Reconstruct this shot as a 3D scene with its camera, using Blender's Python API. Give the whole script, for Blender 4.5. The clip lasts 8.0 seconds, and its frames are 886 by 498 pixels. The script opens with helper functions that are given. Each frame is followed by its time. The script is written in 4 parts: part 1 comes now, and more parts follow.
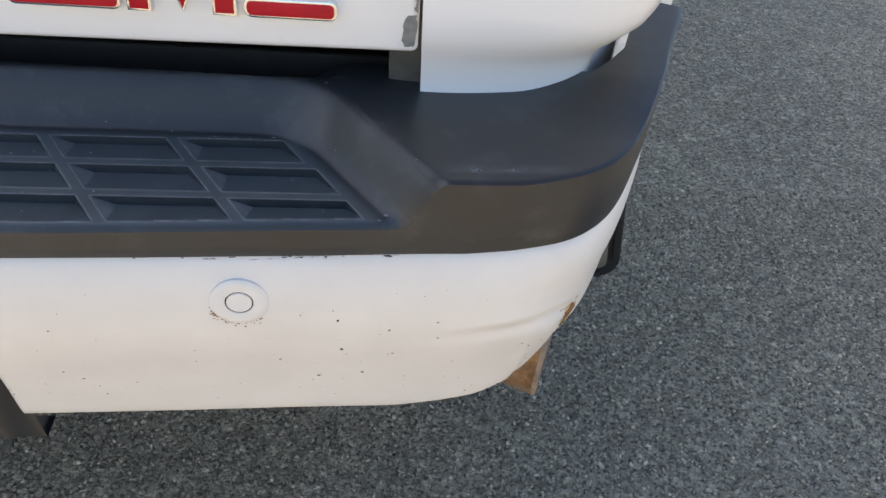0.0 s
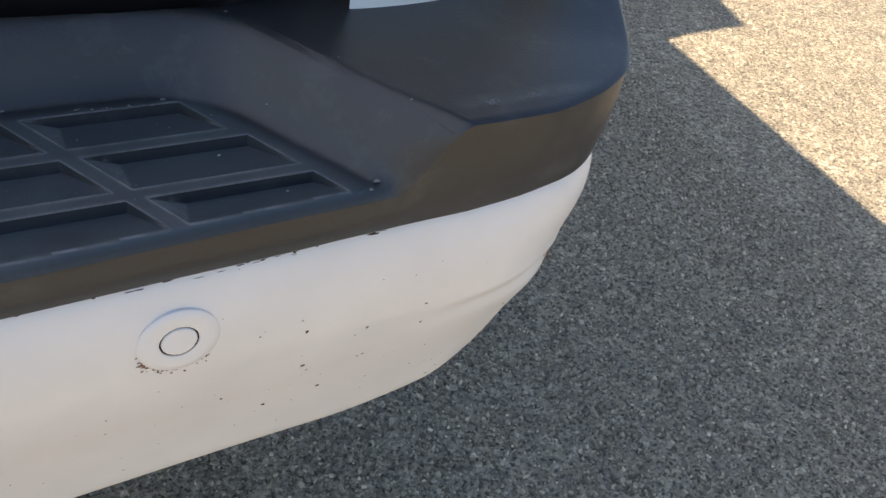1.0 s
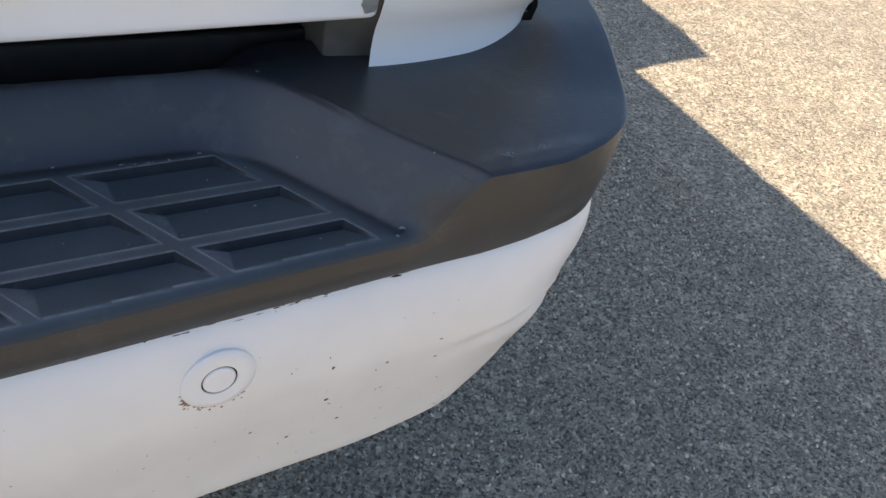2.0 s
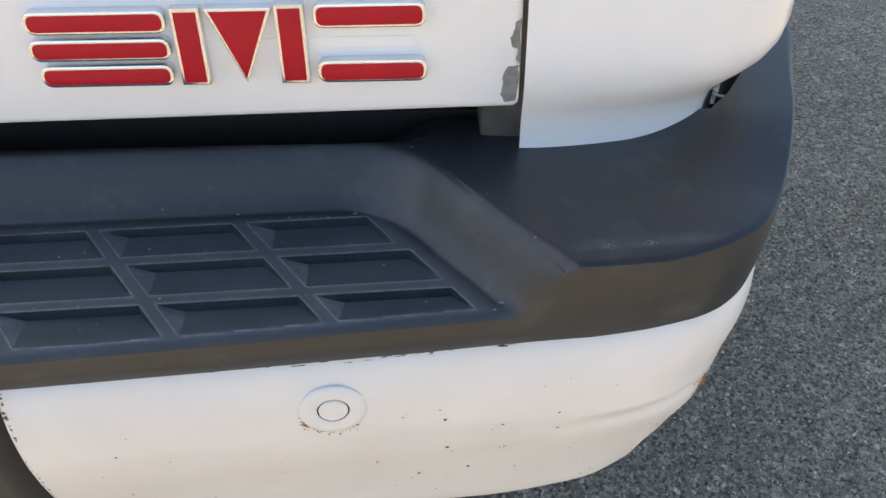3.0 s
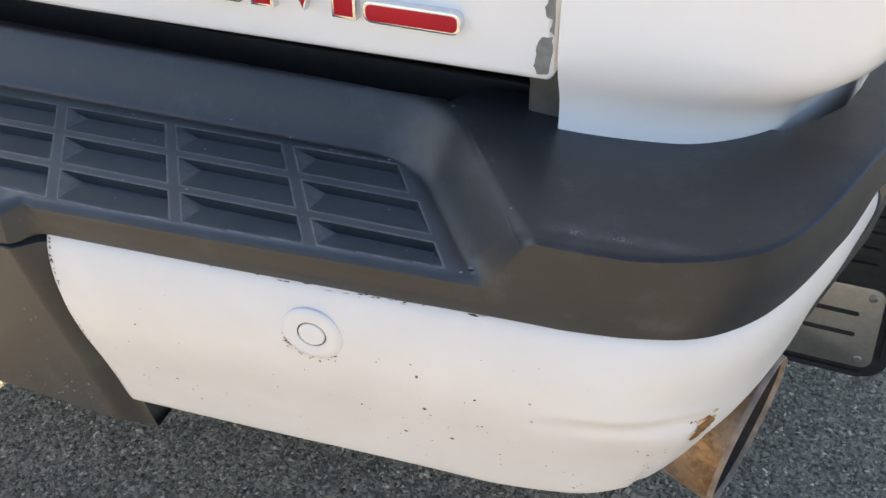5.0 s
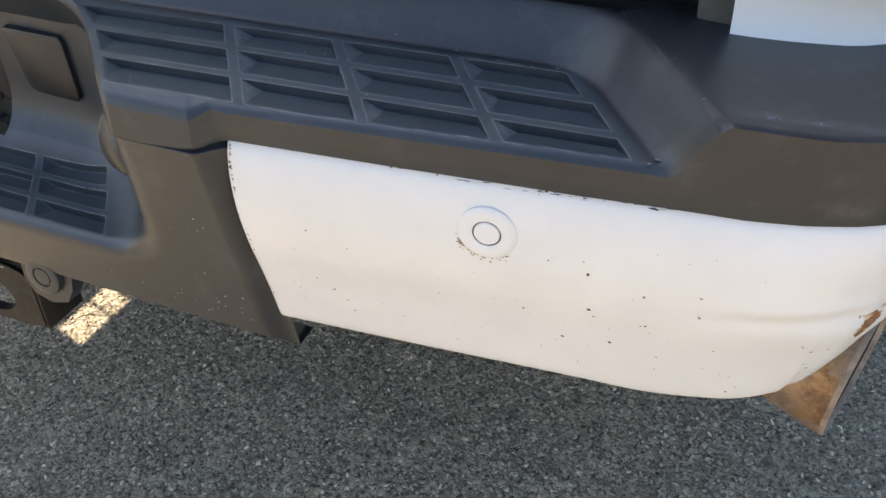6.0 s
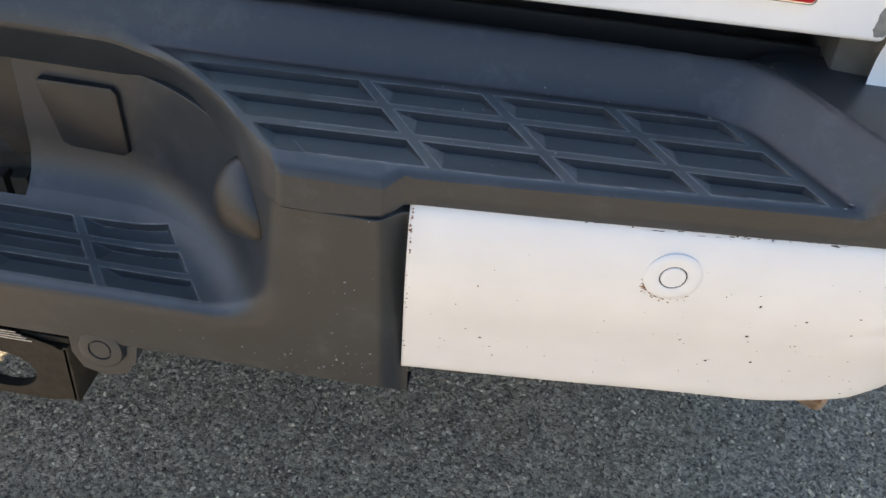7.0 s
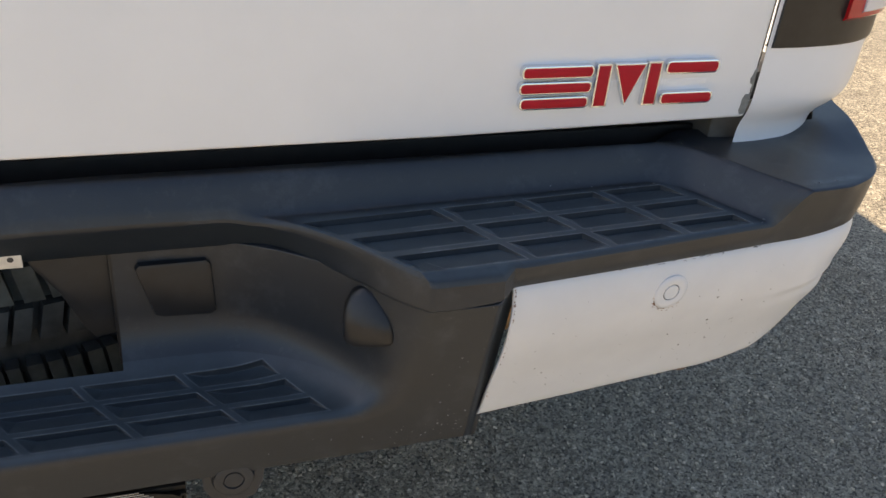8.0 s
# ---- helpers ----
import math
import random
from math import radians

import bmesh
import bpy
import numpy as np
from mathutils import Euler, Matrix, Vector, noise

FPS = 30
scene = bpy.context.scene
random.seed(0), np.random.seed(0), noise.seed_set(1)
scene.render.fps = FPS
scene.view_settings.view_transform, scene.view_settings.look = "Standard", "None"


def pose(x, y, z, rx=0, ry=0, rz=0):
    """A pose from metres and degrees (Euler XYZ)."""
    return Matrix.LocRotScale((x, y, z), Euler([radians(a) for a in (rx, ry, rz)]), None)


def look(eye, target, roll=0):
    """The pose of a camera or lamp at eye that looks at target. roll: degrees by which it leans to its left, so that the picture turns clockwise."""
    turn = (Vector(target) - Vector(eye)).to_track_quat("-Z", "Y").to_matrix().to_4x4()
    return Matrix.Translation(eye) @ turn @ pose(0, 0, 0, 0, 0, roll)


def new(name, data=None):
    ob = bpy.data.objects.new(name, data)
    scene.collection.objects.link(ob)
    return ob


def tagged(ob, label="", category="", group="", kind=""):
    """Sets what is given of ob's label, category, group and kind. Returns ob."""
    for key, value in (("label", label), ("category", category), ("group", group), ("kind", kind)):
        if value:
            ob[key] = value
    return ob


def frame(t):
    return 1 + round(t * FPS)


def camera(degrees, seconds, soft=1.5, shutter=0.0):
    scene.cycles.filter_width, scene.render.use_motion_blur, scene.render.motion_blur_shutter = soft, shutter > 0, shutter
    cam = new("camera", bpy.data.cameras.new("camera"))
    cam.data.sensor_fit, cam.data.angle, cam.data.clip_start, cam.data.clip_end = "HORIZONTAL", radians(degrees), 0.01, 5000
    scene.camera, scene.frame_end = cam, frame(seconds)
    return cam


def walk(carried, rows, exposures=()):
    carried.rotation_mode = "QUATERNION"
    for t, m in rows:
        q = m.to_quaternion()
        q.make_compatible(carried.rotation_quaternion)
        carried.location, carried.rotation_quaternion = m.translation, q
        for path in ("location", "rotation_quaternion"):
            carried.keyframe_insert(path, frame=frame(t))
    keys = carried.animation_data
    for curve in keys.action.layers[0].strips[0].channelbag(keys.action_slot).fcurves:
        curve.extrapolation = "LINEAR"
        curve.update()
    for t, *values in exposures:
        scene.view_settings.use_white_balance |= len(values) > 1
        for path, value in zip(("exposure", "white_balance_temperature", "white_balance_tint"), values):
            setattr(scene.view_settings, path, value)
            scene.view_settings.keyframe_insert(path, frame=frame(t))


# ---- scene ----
cam = camera(52.7, 8.0)
PATH = [
    (0, (0.106, -0.418, 1.119), (0.171, 1.168, -0.099), 4.2),
    (0.5, (0.053, -0.329, 1.067), (0.442, 1.159, -0.212), 4.9),
    (1, (-0.04, -0.277, 1.042), (0.736, 1.052, -0.236), 10.5),
    (1.2, (-0.053, -0.256, 1.029), (0.834, 1.022, -0.228), 12.2),
    (2.3, (-0.076, -0.303, 1.09), (0.71, 1.109, -0.089), 9.8),
    (2.5, (-0.046, -0.316, 1.105), (0.537, 1.211, -0.046), 6.8),
    (2.8, (0.033, -0.326, 1.109), (0.213, 1.281, -0.069), 1.1),
    (3, (0.051, -0.327, 1.11), (0.091, 1.252, -0.117), -0.5),
    (3.5, (0.105, -0.422, 1.122), (-0.027, 1.152, -0.105), -0.2),
    (4, (0.187, -0.421, 1.127), (-0.126, 1.158, -0.06), 1.0),
    (4.5, (0.232, -0.33, 1.093), (-0.23, 1.234, -0.065), 1.0),
    (4.7, (0.217, -0.32, 1.086), (-0.32, 1.21, -0.085), 0.6),
    (5.8, (0.19, -0.359, 1.066), (-0.438, 1.114, -0.132), -0.7),
    (6, (0.143, -0.396, 1.055), (-0.491, 1.069, -0.148), -1.0),
    (6.2, (0.085, -0.419, 1.064), (-0.556, 1.056, -0.125), -1.2),
    (6.5, (-0.012, -0.459, 1.095), (-0.432, 1.082, -0.109), 1.6),
    (7, (-0.107, -0.448, 1.089), (-0.237, 1.133, -0.129), 5.8),
    (7.5, (-0.254, -0.412, 1.109), (-0.013, 1.201, -0.049), 7.9),
    (7.8, (-0.343, -0.466, 1.157), (0.207, 1.109, 0.054), 7.6),
    (7.9, (-0.374, -0.516, 1.167), (0.234, 1.078, 0.123), 6.8),
    (8, (-0.445, -0.574, 1.194), (0.161, 1.023, 0.153), 5.8),
]
EXPOSURES = [(0, 1.87), (0.5, 1.80), (1.0, 1.58), (2.3, 1.55), (2.5, 1.6), (3.0, 1.9), (3.5, 2.05), (4.5, 1.98), (6.0, 2.1), (6.5, 2.05), (7.0, 2.1), (7.5, 1.95), (8.0, 1.35)]
walk(cam, [(t, look(eye, target, roll)) for t, eye, target, roll in PATH], [(t, e - 0.54, 6650 if 2 < t < 2.7 else 7250, 13) for t, e in EXPOSURES])

# ---- light ----
SUN_DIR = Vector((-0.88, 0.25, 1.0)).normalized()   # towards the sun
world = bpy.data.worlds.new("sky")
scene.world = world
world.use_nodes = True
wn = world.node_tree
sky = wn.nodes.new("ShaderNodeTexSky")
sky.sky_type = "NISHITA"
sky.sun_disc = False
sky.ozone_density = 2.5
sky.sun_elevation = math.asin(SUN_DIR.z)
sky.sun_rotation = math.atan2(SUN_DIR.x, SUN_DIR.y)
wn.links.new(sky.outputs[0], wn.nodes["Background"].inputs[0])
wn.nodes["Background"].inputs[1].default_value = 0.13
sun = new("sun", bpy.data.lights.new("sun", "SUN"))
sun.data.energy = 6.1
sun.data.angle = radians(0.53)
sun.data.color = (1.0, 0.885, 0.735)
sun.matrix_world = look(SUN_DIR * 20, (0, 0, 0))


# ---- materials ----
def material(name):
    m = bpy.data.materials.new(name)
    m.use_nodes = True
    return m, m.node_tree.nodes, m.node_tree.links, m.node_tree.nodes["Principled BSDF"]


def coords(nodes, links, scale=(1, 1, 1)):
    tc = nodes.new("ShaderNodeTexCoord")
    mp = nodes.new("ShaderNodeMapping")
    mp.inputs["Scale"].default_value = scale
    links.new(tc.outputs["Object"], mp.inputs["Vector"])
    return mp.outputs["Vector"]


def noise_tex(nodes, links, vec, scale, detail=4, rough=0.55):
    n = nodes.new("ShaderNodeTexNoise")
    n.inputs["Scale"].default_value = scale
    n.inputs["Detail"].default_value = detail
    n.inputs["Roughness"].default_value = rough
    links.new(vec, n.inputs["Vector"])
    return n.outputs["Fac"]


def ramp(nodes, links, fac, stops):
    r = nodes.new("ShaderNodeValToRGB")
    e = r.color_ramp.elements
    while len(e) < len(stops):
        e.new(0.5)
    for el, (p, c) in zip(e, stops):
        el.position = p
        el.color = (*c, 1) if len(c) == 3 else c
    links.new(fac, r.inputs["Fac"])
    return r.outputs["Color"]


def mix(nodes, links, fac, a, b, mode="MIX"):
    m = nodes.new("ShaderNodeMix")
    m.data_type = "RGBA"
    m.blend_type = mode
    for sock, v in ((m.inputs[0], fac), (m.inputs[6], a), (m.inputs[7], b)):
        if isinstance(v, (int, float)):
            sock.default_value = v
        elif isinstance(v, tuple):
            sock.default_value = (*v, 1)
        else:
            links.new(v, sock)
    return m.outputs[2]


def bump(nodes, links, bsdf, height, strength, distance, under=None):
    b = nodes.new("ShaderNodeBump")
    b.inputs["Strength"].default_value = strength
    b.inputs["Distance"].default_value = distance
    links.new(height, b.inputs["Height"])
    if under:
        links.new(under, b.inputs["Normal"])
    links.new(b.outputs[0], bsdf.inputs["Normal"])
    return b.outputs[0]


def simple(name, color, rough, metal=0.0, var=0.15, scale=60, relief=0.0, spec=0.5, coat=0.0):
    m, n, l, b = material(name)
    v = coords(n, l)
    f = noise_tex(n, l, v, scale, 5)
    g = noise_tex(n, l, v, scale * 0.12, 3)
    lo = tuple(c * (1 - var) for c in color)
    hi = tuple(min(1, c * (1 + var)) for c in color)
    c1 = ramp(n, l, f, [(0.3, lo), (0.7, hi)])
    c2 = ramp(n, l, g, [(0.3, (1 - var,) * 3), (0.75, (1, 1, 1))])
    l.new(mix(n, l, 1.0, c1, c2, "MULTIPLY"), b.inputs["Base Color"])
    rr = ramp(n, l, g, [(0.25, (rough * 0.85,) * 3), (0.8, (min(1, rough * 1.2),) * 3)])
    l.new(rr, b.inputs["Roughness"])
    b.inputs["Metallic"].default_value = metal
    b.inputs["Specular IOR Level"].default_value = spec
    b.inputs["Coat Weight"].default_value = coat
    b.inputs["Coat Roughness"].default_value = 0.06
    if relief:
        bump(n, l, b, f, 0.6, relief)
    return m


WHITE = simple("white_paint", (0.84, 0.838, 0.832), 0.32, var=0.02, scale=14, coat=0.5)
WHITE_STEEL = simple("white_painted_steel", (0.715, 0.710, 0.702), 0.38, var=0.035, scale=22, coat=0.2)
PLASTIC_SMOOTH = simple("dark_grey_plastic", (0.014, 0.015, 0.017), 0.38, var=0.25, scale=90, spec=0.5)
BLACK = simple("black_frame_metal", (0.052, 0.048, 0.043), 0.55, var=0.3, scale=50)
SILL = simple("dusty_dark_sill", (0.105, 0.100, 0.090), 0.75, var=0.3, scale=40)
CHROME = simple("chrome", (0.74, 0.765, 0.80), 0.12, metal=1.0, var=0.03)
RED = simple("red_enamel", (0.46, 0.003, 0.018), 0.34, var=0.10, spec=0.3)
DARK_RUST = simple("dark_rust", (0.075, 0.043, 0.024), 0.85, var=0.6, scale=120, relief=0.001)
RUST = simple("rust", (0.33, 0.155, 0.058), 0.85, var=0.55, scale=260, relief=0.0008)
OLD_RUST = simple("old_rust_specks", (0.105, 0.072, 0.034), 0.85, var=0.6, scale=400)
PRIMER = simple("grey_primer", (0.23, 0.235, 0.22), 0.6, var=0.25, scale=180, relief=0.0003)
RUBBER = simple("black_rubber", (0.013, 0.0125, 0.012), 0.78, var=0.3, scale=70, relief=0.0004)
TYRE = simple("dusty_tyre_rubber", (0.105, 0.110, 0.100), 0.8, var=0.35, scale=40, relief=0.0008)
BRUSHED = simple("stainless_plate", (0.33, 0.315, 0.285), 0.42, metal=0.85, var=0.08, scale=120)
ZINC = simple("zinc_plated_steel", (0.72, 0.72, 0.70), 0.35, metal=0.6, var=0.15)
DIRTY = simple("dirty_black_steel", (0.024, 0.019, 0.013), 0.65, var=0.55, scale=110, relief=0.0006, spec=0.35)
LENS_RED = simple("red_lamp_lens", (0.45, 0.01, 0.015), 0.08, var=0.05, coat=0.5)
LENS_CLEAR = simple("clear_lamp_lens", (0.72, 0.70, 0.70), 0.10, var=0.05, coat=0.5)
GLASS = simple("dark_window_glass", (0.015, 0.018, 0.02), 0.06, var=0.05)


def grained_plastic():
    m, n, l, b = material("grained_black_plastic")
    v = coords(n, l)
    fine = noise_tex(n, l, v, 900, 2)
    big = noise_tex(n, l, v, 9, 5, 0.65)
    dust = noise_tex(n, l, v, 70, 6, 0.7)
    c = ramp(n, l, big, [(0.3, (0.0120, 0.0163, 0.0215)), (0.7, (0.0190, 0.0250, 0.0318))])
    d = ramp(n, l, dust, [(0.60, (0, 0, 0)), (0.80, (0.5, 0.5, 0.5))])
    c = mix(n, l, d, c, (0.075, 0.074, 0.072))
    chalk = noise_tex(n, l, v, 26, 7, 0.72)
    c = mix(n, l, ramp(n, l, chalk, [(0.54, (0, 0, 0)), (0.80, (0.45, 0.45, 0.45))]), c, (0.080, 0.087, 0.094))
    # Pale dusty blue on the tread's upward faces, sky light put into colour
    skylight_attr = n.new("ShaderNodeAttribute")
    skylight_attr.attribute_name = "tread_skylight"
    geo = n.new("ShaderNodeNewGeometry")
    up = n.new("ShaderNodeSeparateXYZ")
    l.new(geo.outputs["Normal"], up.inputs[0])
    skylit = mix(n, l, 1.0, skylight_attr.outputs["Color"], ramp(n, l, up.outputs["Z"], [(0.55, (0, 0, 0)), (0.92, (1, 1, 1))]), "MULTIPLY")
    mottle = ramp(n, l, noise_tex(n, l, v, 34, 5, 0.65), [(0.3, (0.55, 0.55, 0.55)), (0.7, (0.95, 0.95, 0.95))])
    skylit = mix(n, l, 1.0, skylit, mottle, "MULTIPLY")
    c = mix(n, l, skylit, c, (0.057, 0.079, 0.093))
    # Worn edges and scuffs, with the facets' caught light added as colour
    wear_sheen_attr = n.new("ShaderNodeAttribute")
    wear_sheen_attr.attribute_name = "wear_and_sheen"
    worn = mix(n, l, 1.0, wear_sheen_attr.outputs["Color"], ramp(n, l, noise_tex(n, l, v, 110, 5, 0.75), [(0.34, (0.22, 0.22, 0.22)), (0.64, (1, 1, 1))]), "MULTIPLY")
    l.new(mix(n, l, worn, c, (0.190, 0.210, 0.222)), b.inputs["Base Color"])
    l.new(ramp(n, l, big, [(0.25, (0.34,) * 3), (0.8, (0.46,) * 3)]), b.inputs["Roughness"])
    b.inputs["Specular IOR Level"].default_value = 0.56
    bump(n, l, b, fine, 0.25, 0.0006)
    return m


PLASTIC = grained_plastic()


def asphalt():
    m, n, l, b = material("worn_asphalt")
    v0 = coords(n, l)
    # ragged grains: the cells are pulled about by a fine noise
    nz = n.new("ShaderNodeTexNoise")
    nz.inputs["Scale"].default_value = 170
    nz.inputs["Detail"].default_value = 3
    l.new(v0, nz.inputs["Vector"])
    off = n.new("ShaderNodeVectorMath")
    off.operation = "MULTIPLY_ADD"
    off.inputs[1].default_value = (0.014, 0.014, 0.0)
    l.new(nz.outputs["Color"], off.inputs[0])
    l.new(v0, off.inputs[2])
    v = off.outputs[0]
    cells = []
    for scale in (100, 230):
        vo = n.new("ShaderNodeTexVoronoi")
        vo.inputs["Scale"].default_value = scale
        l.new(v, vo.inputs["Vector"])
        sep = n.new("ShaderNodeSeparateColor")
        l.new(vo.outputs["Color"], sep.inputs[0])
        cells.append((sep.outputs[0], vo.outputs["Distance"]))
    stone = ramp(n, l, cells[0][0], [(0.0, (0.162, 0.139, 0.102)), (0.5, (0.330, 0.284, 0.208)), (0.85, (0.486, 0.417, 0.306)), (1.0, (0.806, 0.692, 0.508))])
    sand = ramp(n, l, cells[1][0], [(0.0, (0.171, 0.147, 0.107)), (0.7, (0.386, 0.332, 0.244)), (1.0, (0.744, 0.638, 0.469))])
    wear = noise_tex(n, l, v0, 70, 4)
    c = mix(n, l, wear, stone, sand)
    pits = noise_tex(n, l, v0, 125, 3, 0.65)
    c = mix(n, l, 1.0, c, ramp(n, l, pits, [(0.37, (0.26, 0.26, 0.26)), (0.49, (1, 1, 1))]), "MULTIPLY")
    grit = noise_tex(n, l, v0, 620, 2)
    c = mix(n, l, 1.0, c, ramp(n, l, grit, [(0.3, (0.90, 0.90, 0.90)), (0.72, (1.09, 1.09, 1.08))]), "MULTIPLY")
    blot = noise_tex(n, l, v0, 16, 5, 0.6)
    c = mix(n, l, 1.0, c, ramp(n, l, blot, [(0.32, (0.78, 0.78, 0.78)), (0.68, (1.14, 1.14, 1.13))]), "MULTIPLY")
    patch = noise_tex(n, l, v0, 2.2, 6, 0.65)
    c = mix(n, l, 1.0, c, ramp(n, l, patch, [(0.3, (0.86, 0.86, 0.86)), (0.7, (1.12, 1.11, 1.09))]), "MULTIPLY")
    l.new(c, b.inputs["Base Color"])
    b.inputs["Roughness"].default_value = 0.85
    h = n.new("ShaderNodeMath")
    h.operation = "ADD"
    l.new(pits, h.inputs[0])
    l.new(cells[0][0], h.inputs[1])
    bump(n, l, b, h.outputs[0], 1.0, 0.007)
    return m


ASPHALT = asphalt()


# ---- mesh helpers ----
def part(name, bm, mat, parent=None, label="", sharp=35):
    bmesh.ops.recalc_face_normals(bm, faces=bm.faces)
    me = bpy.data.meshes.new(name)
    bm.to_mesh(me)
    bm.free()
    me.polygons.foreach_set("use_smooth", [True] * len(me.polygons))
    me.set_sharp_from_angle(angle=radians(sharp))
    me.materials.append(mat)
    ob = new(name, me)
    if parent:
        ob.parent = parent
        ob.matrix_parent_inverse = parent.matrix_basis.inverted()
    if label:
        tagged(ob, label)
    return ob


def loft(rows, close_u=False, close_v=False, bm=None):
    """Skin over a grid of points: rows of equal length."""
    bm = bm or bmesh.new()
    vs = [[bm.verts.new(p) for p in row] for row in rows]
    nr, nc = len(vs), len(vs[0])
    for i in range(nr if close_v else nr - 1):
        for j in range(nc if close_u else nc - 1):
            q = [vs[i][j], vs[i][(j + 1) % nc], vs[(i + 1) % nr][(j + 1) % nc], vs[(i + 1) % nr][j]]
            if len({tuple(round(c, 6) for c in w.co) for w in q}) >= 3:
                try:
                    bm.faces.new(q)
                except ValueError:
                    pass
    return bm


def box(x0, x1, y0, y1, z0, z1, bevel=0.0, segs=3, bm=None):
    own = bmesh.new()
    bmesh.ops.create_cube(own, size=1)
    for w in own.verts:
        w.co = Vector(((x0 + x1) / 2 + w.co.x * (x1 - x0), (y0 + y1) / 2 + w.co.y * (y1 - y0), (z0 + z1) / 2 + w.co.z * (z1 - z0)))
    if bevel:
        bmesh.ops.bevel(own, geom=own.edges[:], offset=bevel, segments=segs, affect="EDGES", profile=0.5)
    if bm is None:
        return own
    tmp = bpy.data.meshes.new("tmp")
    own.to_mesh(tmp)
    own.free()
    bm.from_mesh(tmp)
    bpy.data.meshes.remove(tmp)
    return bm


def prism(outline, origin, ax, ay, an, depth, bevel=0.0):
    """A plate with the outline (pairs along ax, ay), depth along an."""
    bm = bmesh.new()
    origin, ax, ay, an = Vector(origin), Vector(ax), Vector(ay), Vector(an)
    f = bm.faces.new([bm.verts.new(origin + ax * u + ay * w) for u, w in outline])
    r = bmesh.ops.extrude_face_region(bm, geom=[f])
    top = [g for g in r["geom"] if isinstance(g, bmesh.types.BMVert)]
    bmesh.ops.translate(bm, verts=top, vec=an * depth)
    if bevel:
        es = [e for e in bm.edges if all(w in top for w in e.verts)]
        bmesh.ops.bevel(bm, geom=es, offset=bevel, segments=2, affect="EDGES", profile=0.5)
    return bm


def disc_stack(rings, centre, axis, segs=40, side=None):
    """A turned body: rings of (radius, height along the axis)."""
    axis = Vector(axis).normalized()
    side = Vector(side) if side else axis.orthogonal()
    side = (side - axis * side.dot(axis)).normalized()
    up = axis.cross(side)
    rows = [[Vector(centre) + axis * h + (side * math.cos(a) + up * math.sin(a)) * r
             for a in (2 * math.pi * k / segs for k in range(segs))] for r, h in rings]
    bm = loft(rows, close_u=True)
    return bm


def spline(ctrl, count):
    """Even samples along a smooth curve through the control points."""
    p = np.array(ctrl, float)
    p = np.vstack([2 * p[0] - p[1], p, 2 * p[-1] - p[-2]])
    out = []
    for i in range(1, len(p) - 2):
        for u in np.linspace(0, 1, 40, endpoint=False):
            a, b, c, d = p[i - 1], p[i], p[i + 1], p[i + 2]
            out.append(0.5 * (2 * b + (c - a) * u + (2 * a - 5 * b + 4 * c - d) * u**2 + (3 * b - a - 3 * c + d) * u**3))
    out.append(p[-2])
    out = np.array(out)
    s = np.r_[0, np.cumsum(np.linalg.norm(np.diff(out, axis=0), axis=1))]
    t = np.linspace(0, s[-1], count)
    return np.stack([np.interp(t, s, out[:, k]) for k in range(p.shape[1])], 1)


def step(a, b, x):
    u = np.clip((x - a) / (b - a), 0, 1)
    return u * u * (3 - 2 * u)


def ramp01(a, b, x):
    return np.clip((x - a) / (b - a), 0, 1)


# ---- ground ----
CX = -0.65          # centre line of the truck
gb = bmesh.new()
gr = [-2000, -40, -8, -3, 0, 3, 8, 40, 2000]
loft([[(x, y, 0) for x in gr] for y in gr], bm=gb)
ground = part("ground", gb, ASPHALT)
tagged(ground, "worn grey asphalt with pale stone chips", "ground", kind="structure")

# ---- the truck ----
truck = tagged(new("pickup_truck"), "white pickup truck with a dented rusty rear step bumper", "pickup truck")
truck.empty_display_size = 0.3
truck.location = (CX, 1.5, 0)

# Outline of the bumper where the white steel meets the black cover, seen from above.
RIM = spline([(-0.165, -0.013), (-0.06, -0.004), (0.03, 0.0045), (0.10, 0.0100), (0.152, 0.0125), (0.181, 0.0150), (0.196, 0.0178), (0.209, 0.0245),
              (0.2205, 0.0355), (0.2335, 0.0555), (0.246, 0.084), (0.2585, 0.119), (0.270, 0.155), (0.2855, 0.222), (0.2915, 0.251)], 640)


def rim_z(x):
    """Height of the line where steel and cover meet."""
    return float(np.interp(x, (0.05, 0.137, 0.166, 0.195, 0.215, 0.235, 0.258, 0.272, 0.280, 0.2855, 0.292), (0.7835, 0.786, 0.789, 0.794, 0.7965, 0.796, 0.793, 0.7905, 0.785, 0.779, 0.774)))


def lean_out(x):
    """How far the cover's face leans out, per height."""
    return 0.25 - 0.15 * float(step(0.16, 0.21, x)) + 0.08 * float(step(0.270, 0.292, x))


d = np.gradient(RIM, axis=0)
RIM_N = np.stack([d[:, 1], -d[:, 0]], 1) / np.linalg.norm(d, axis=1)[:, None]

# edge of the cover over the plate recess
LIP = spline([(CX - 0.001, 0.0795), (-0.52, 0.0805), (-0.42, 0.080), (-0.375, 0.0775), (-0.338, 0.063), (-0.297, 0.030), (-0.263, -0.006), (-0.243, -0.0245)], 260)


SLANT = 0.73
CELL_DEEP = 0.0054
CELL_ROWS = ((-0.004, 0.0195), (0.0265, 0.0495), (0.0565, 0.0785))


def cell_span(c, r):
    """Start and end of cell c in row r, along the slanting coordinate."""
    return -0.346 + 0.0825 * c + 0.0045, (0.0600 - 0.004 * (r == 2)) if c == 4 else -0.346 + 0.0825 * (c + 1) - 0.0045


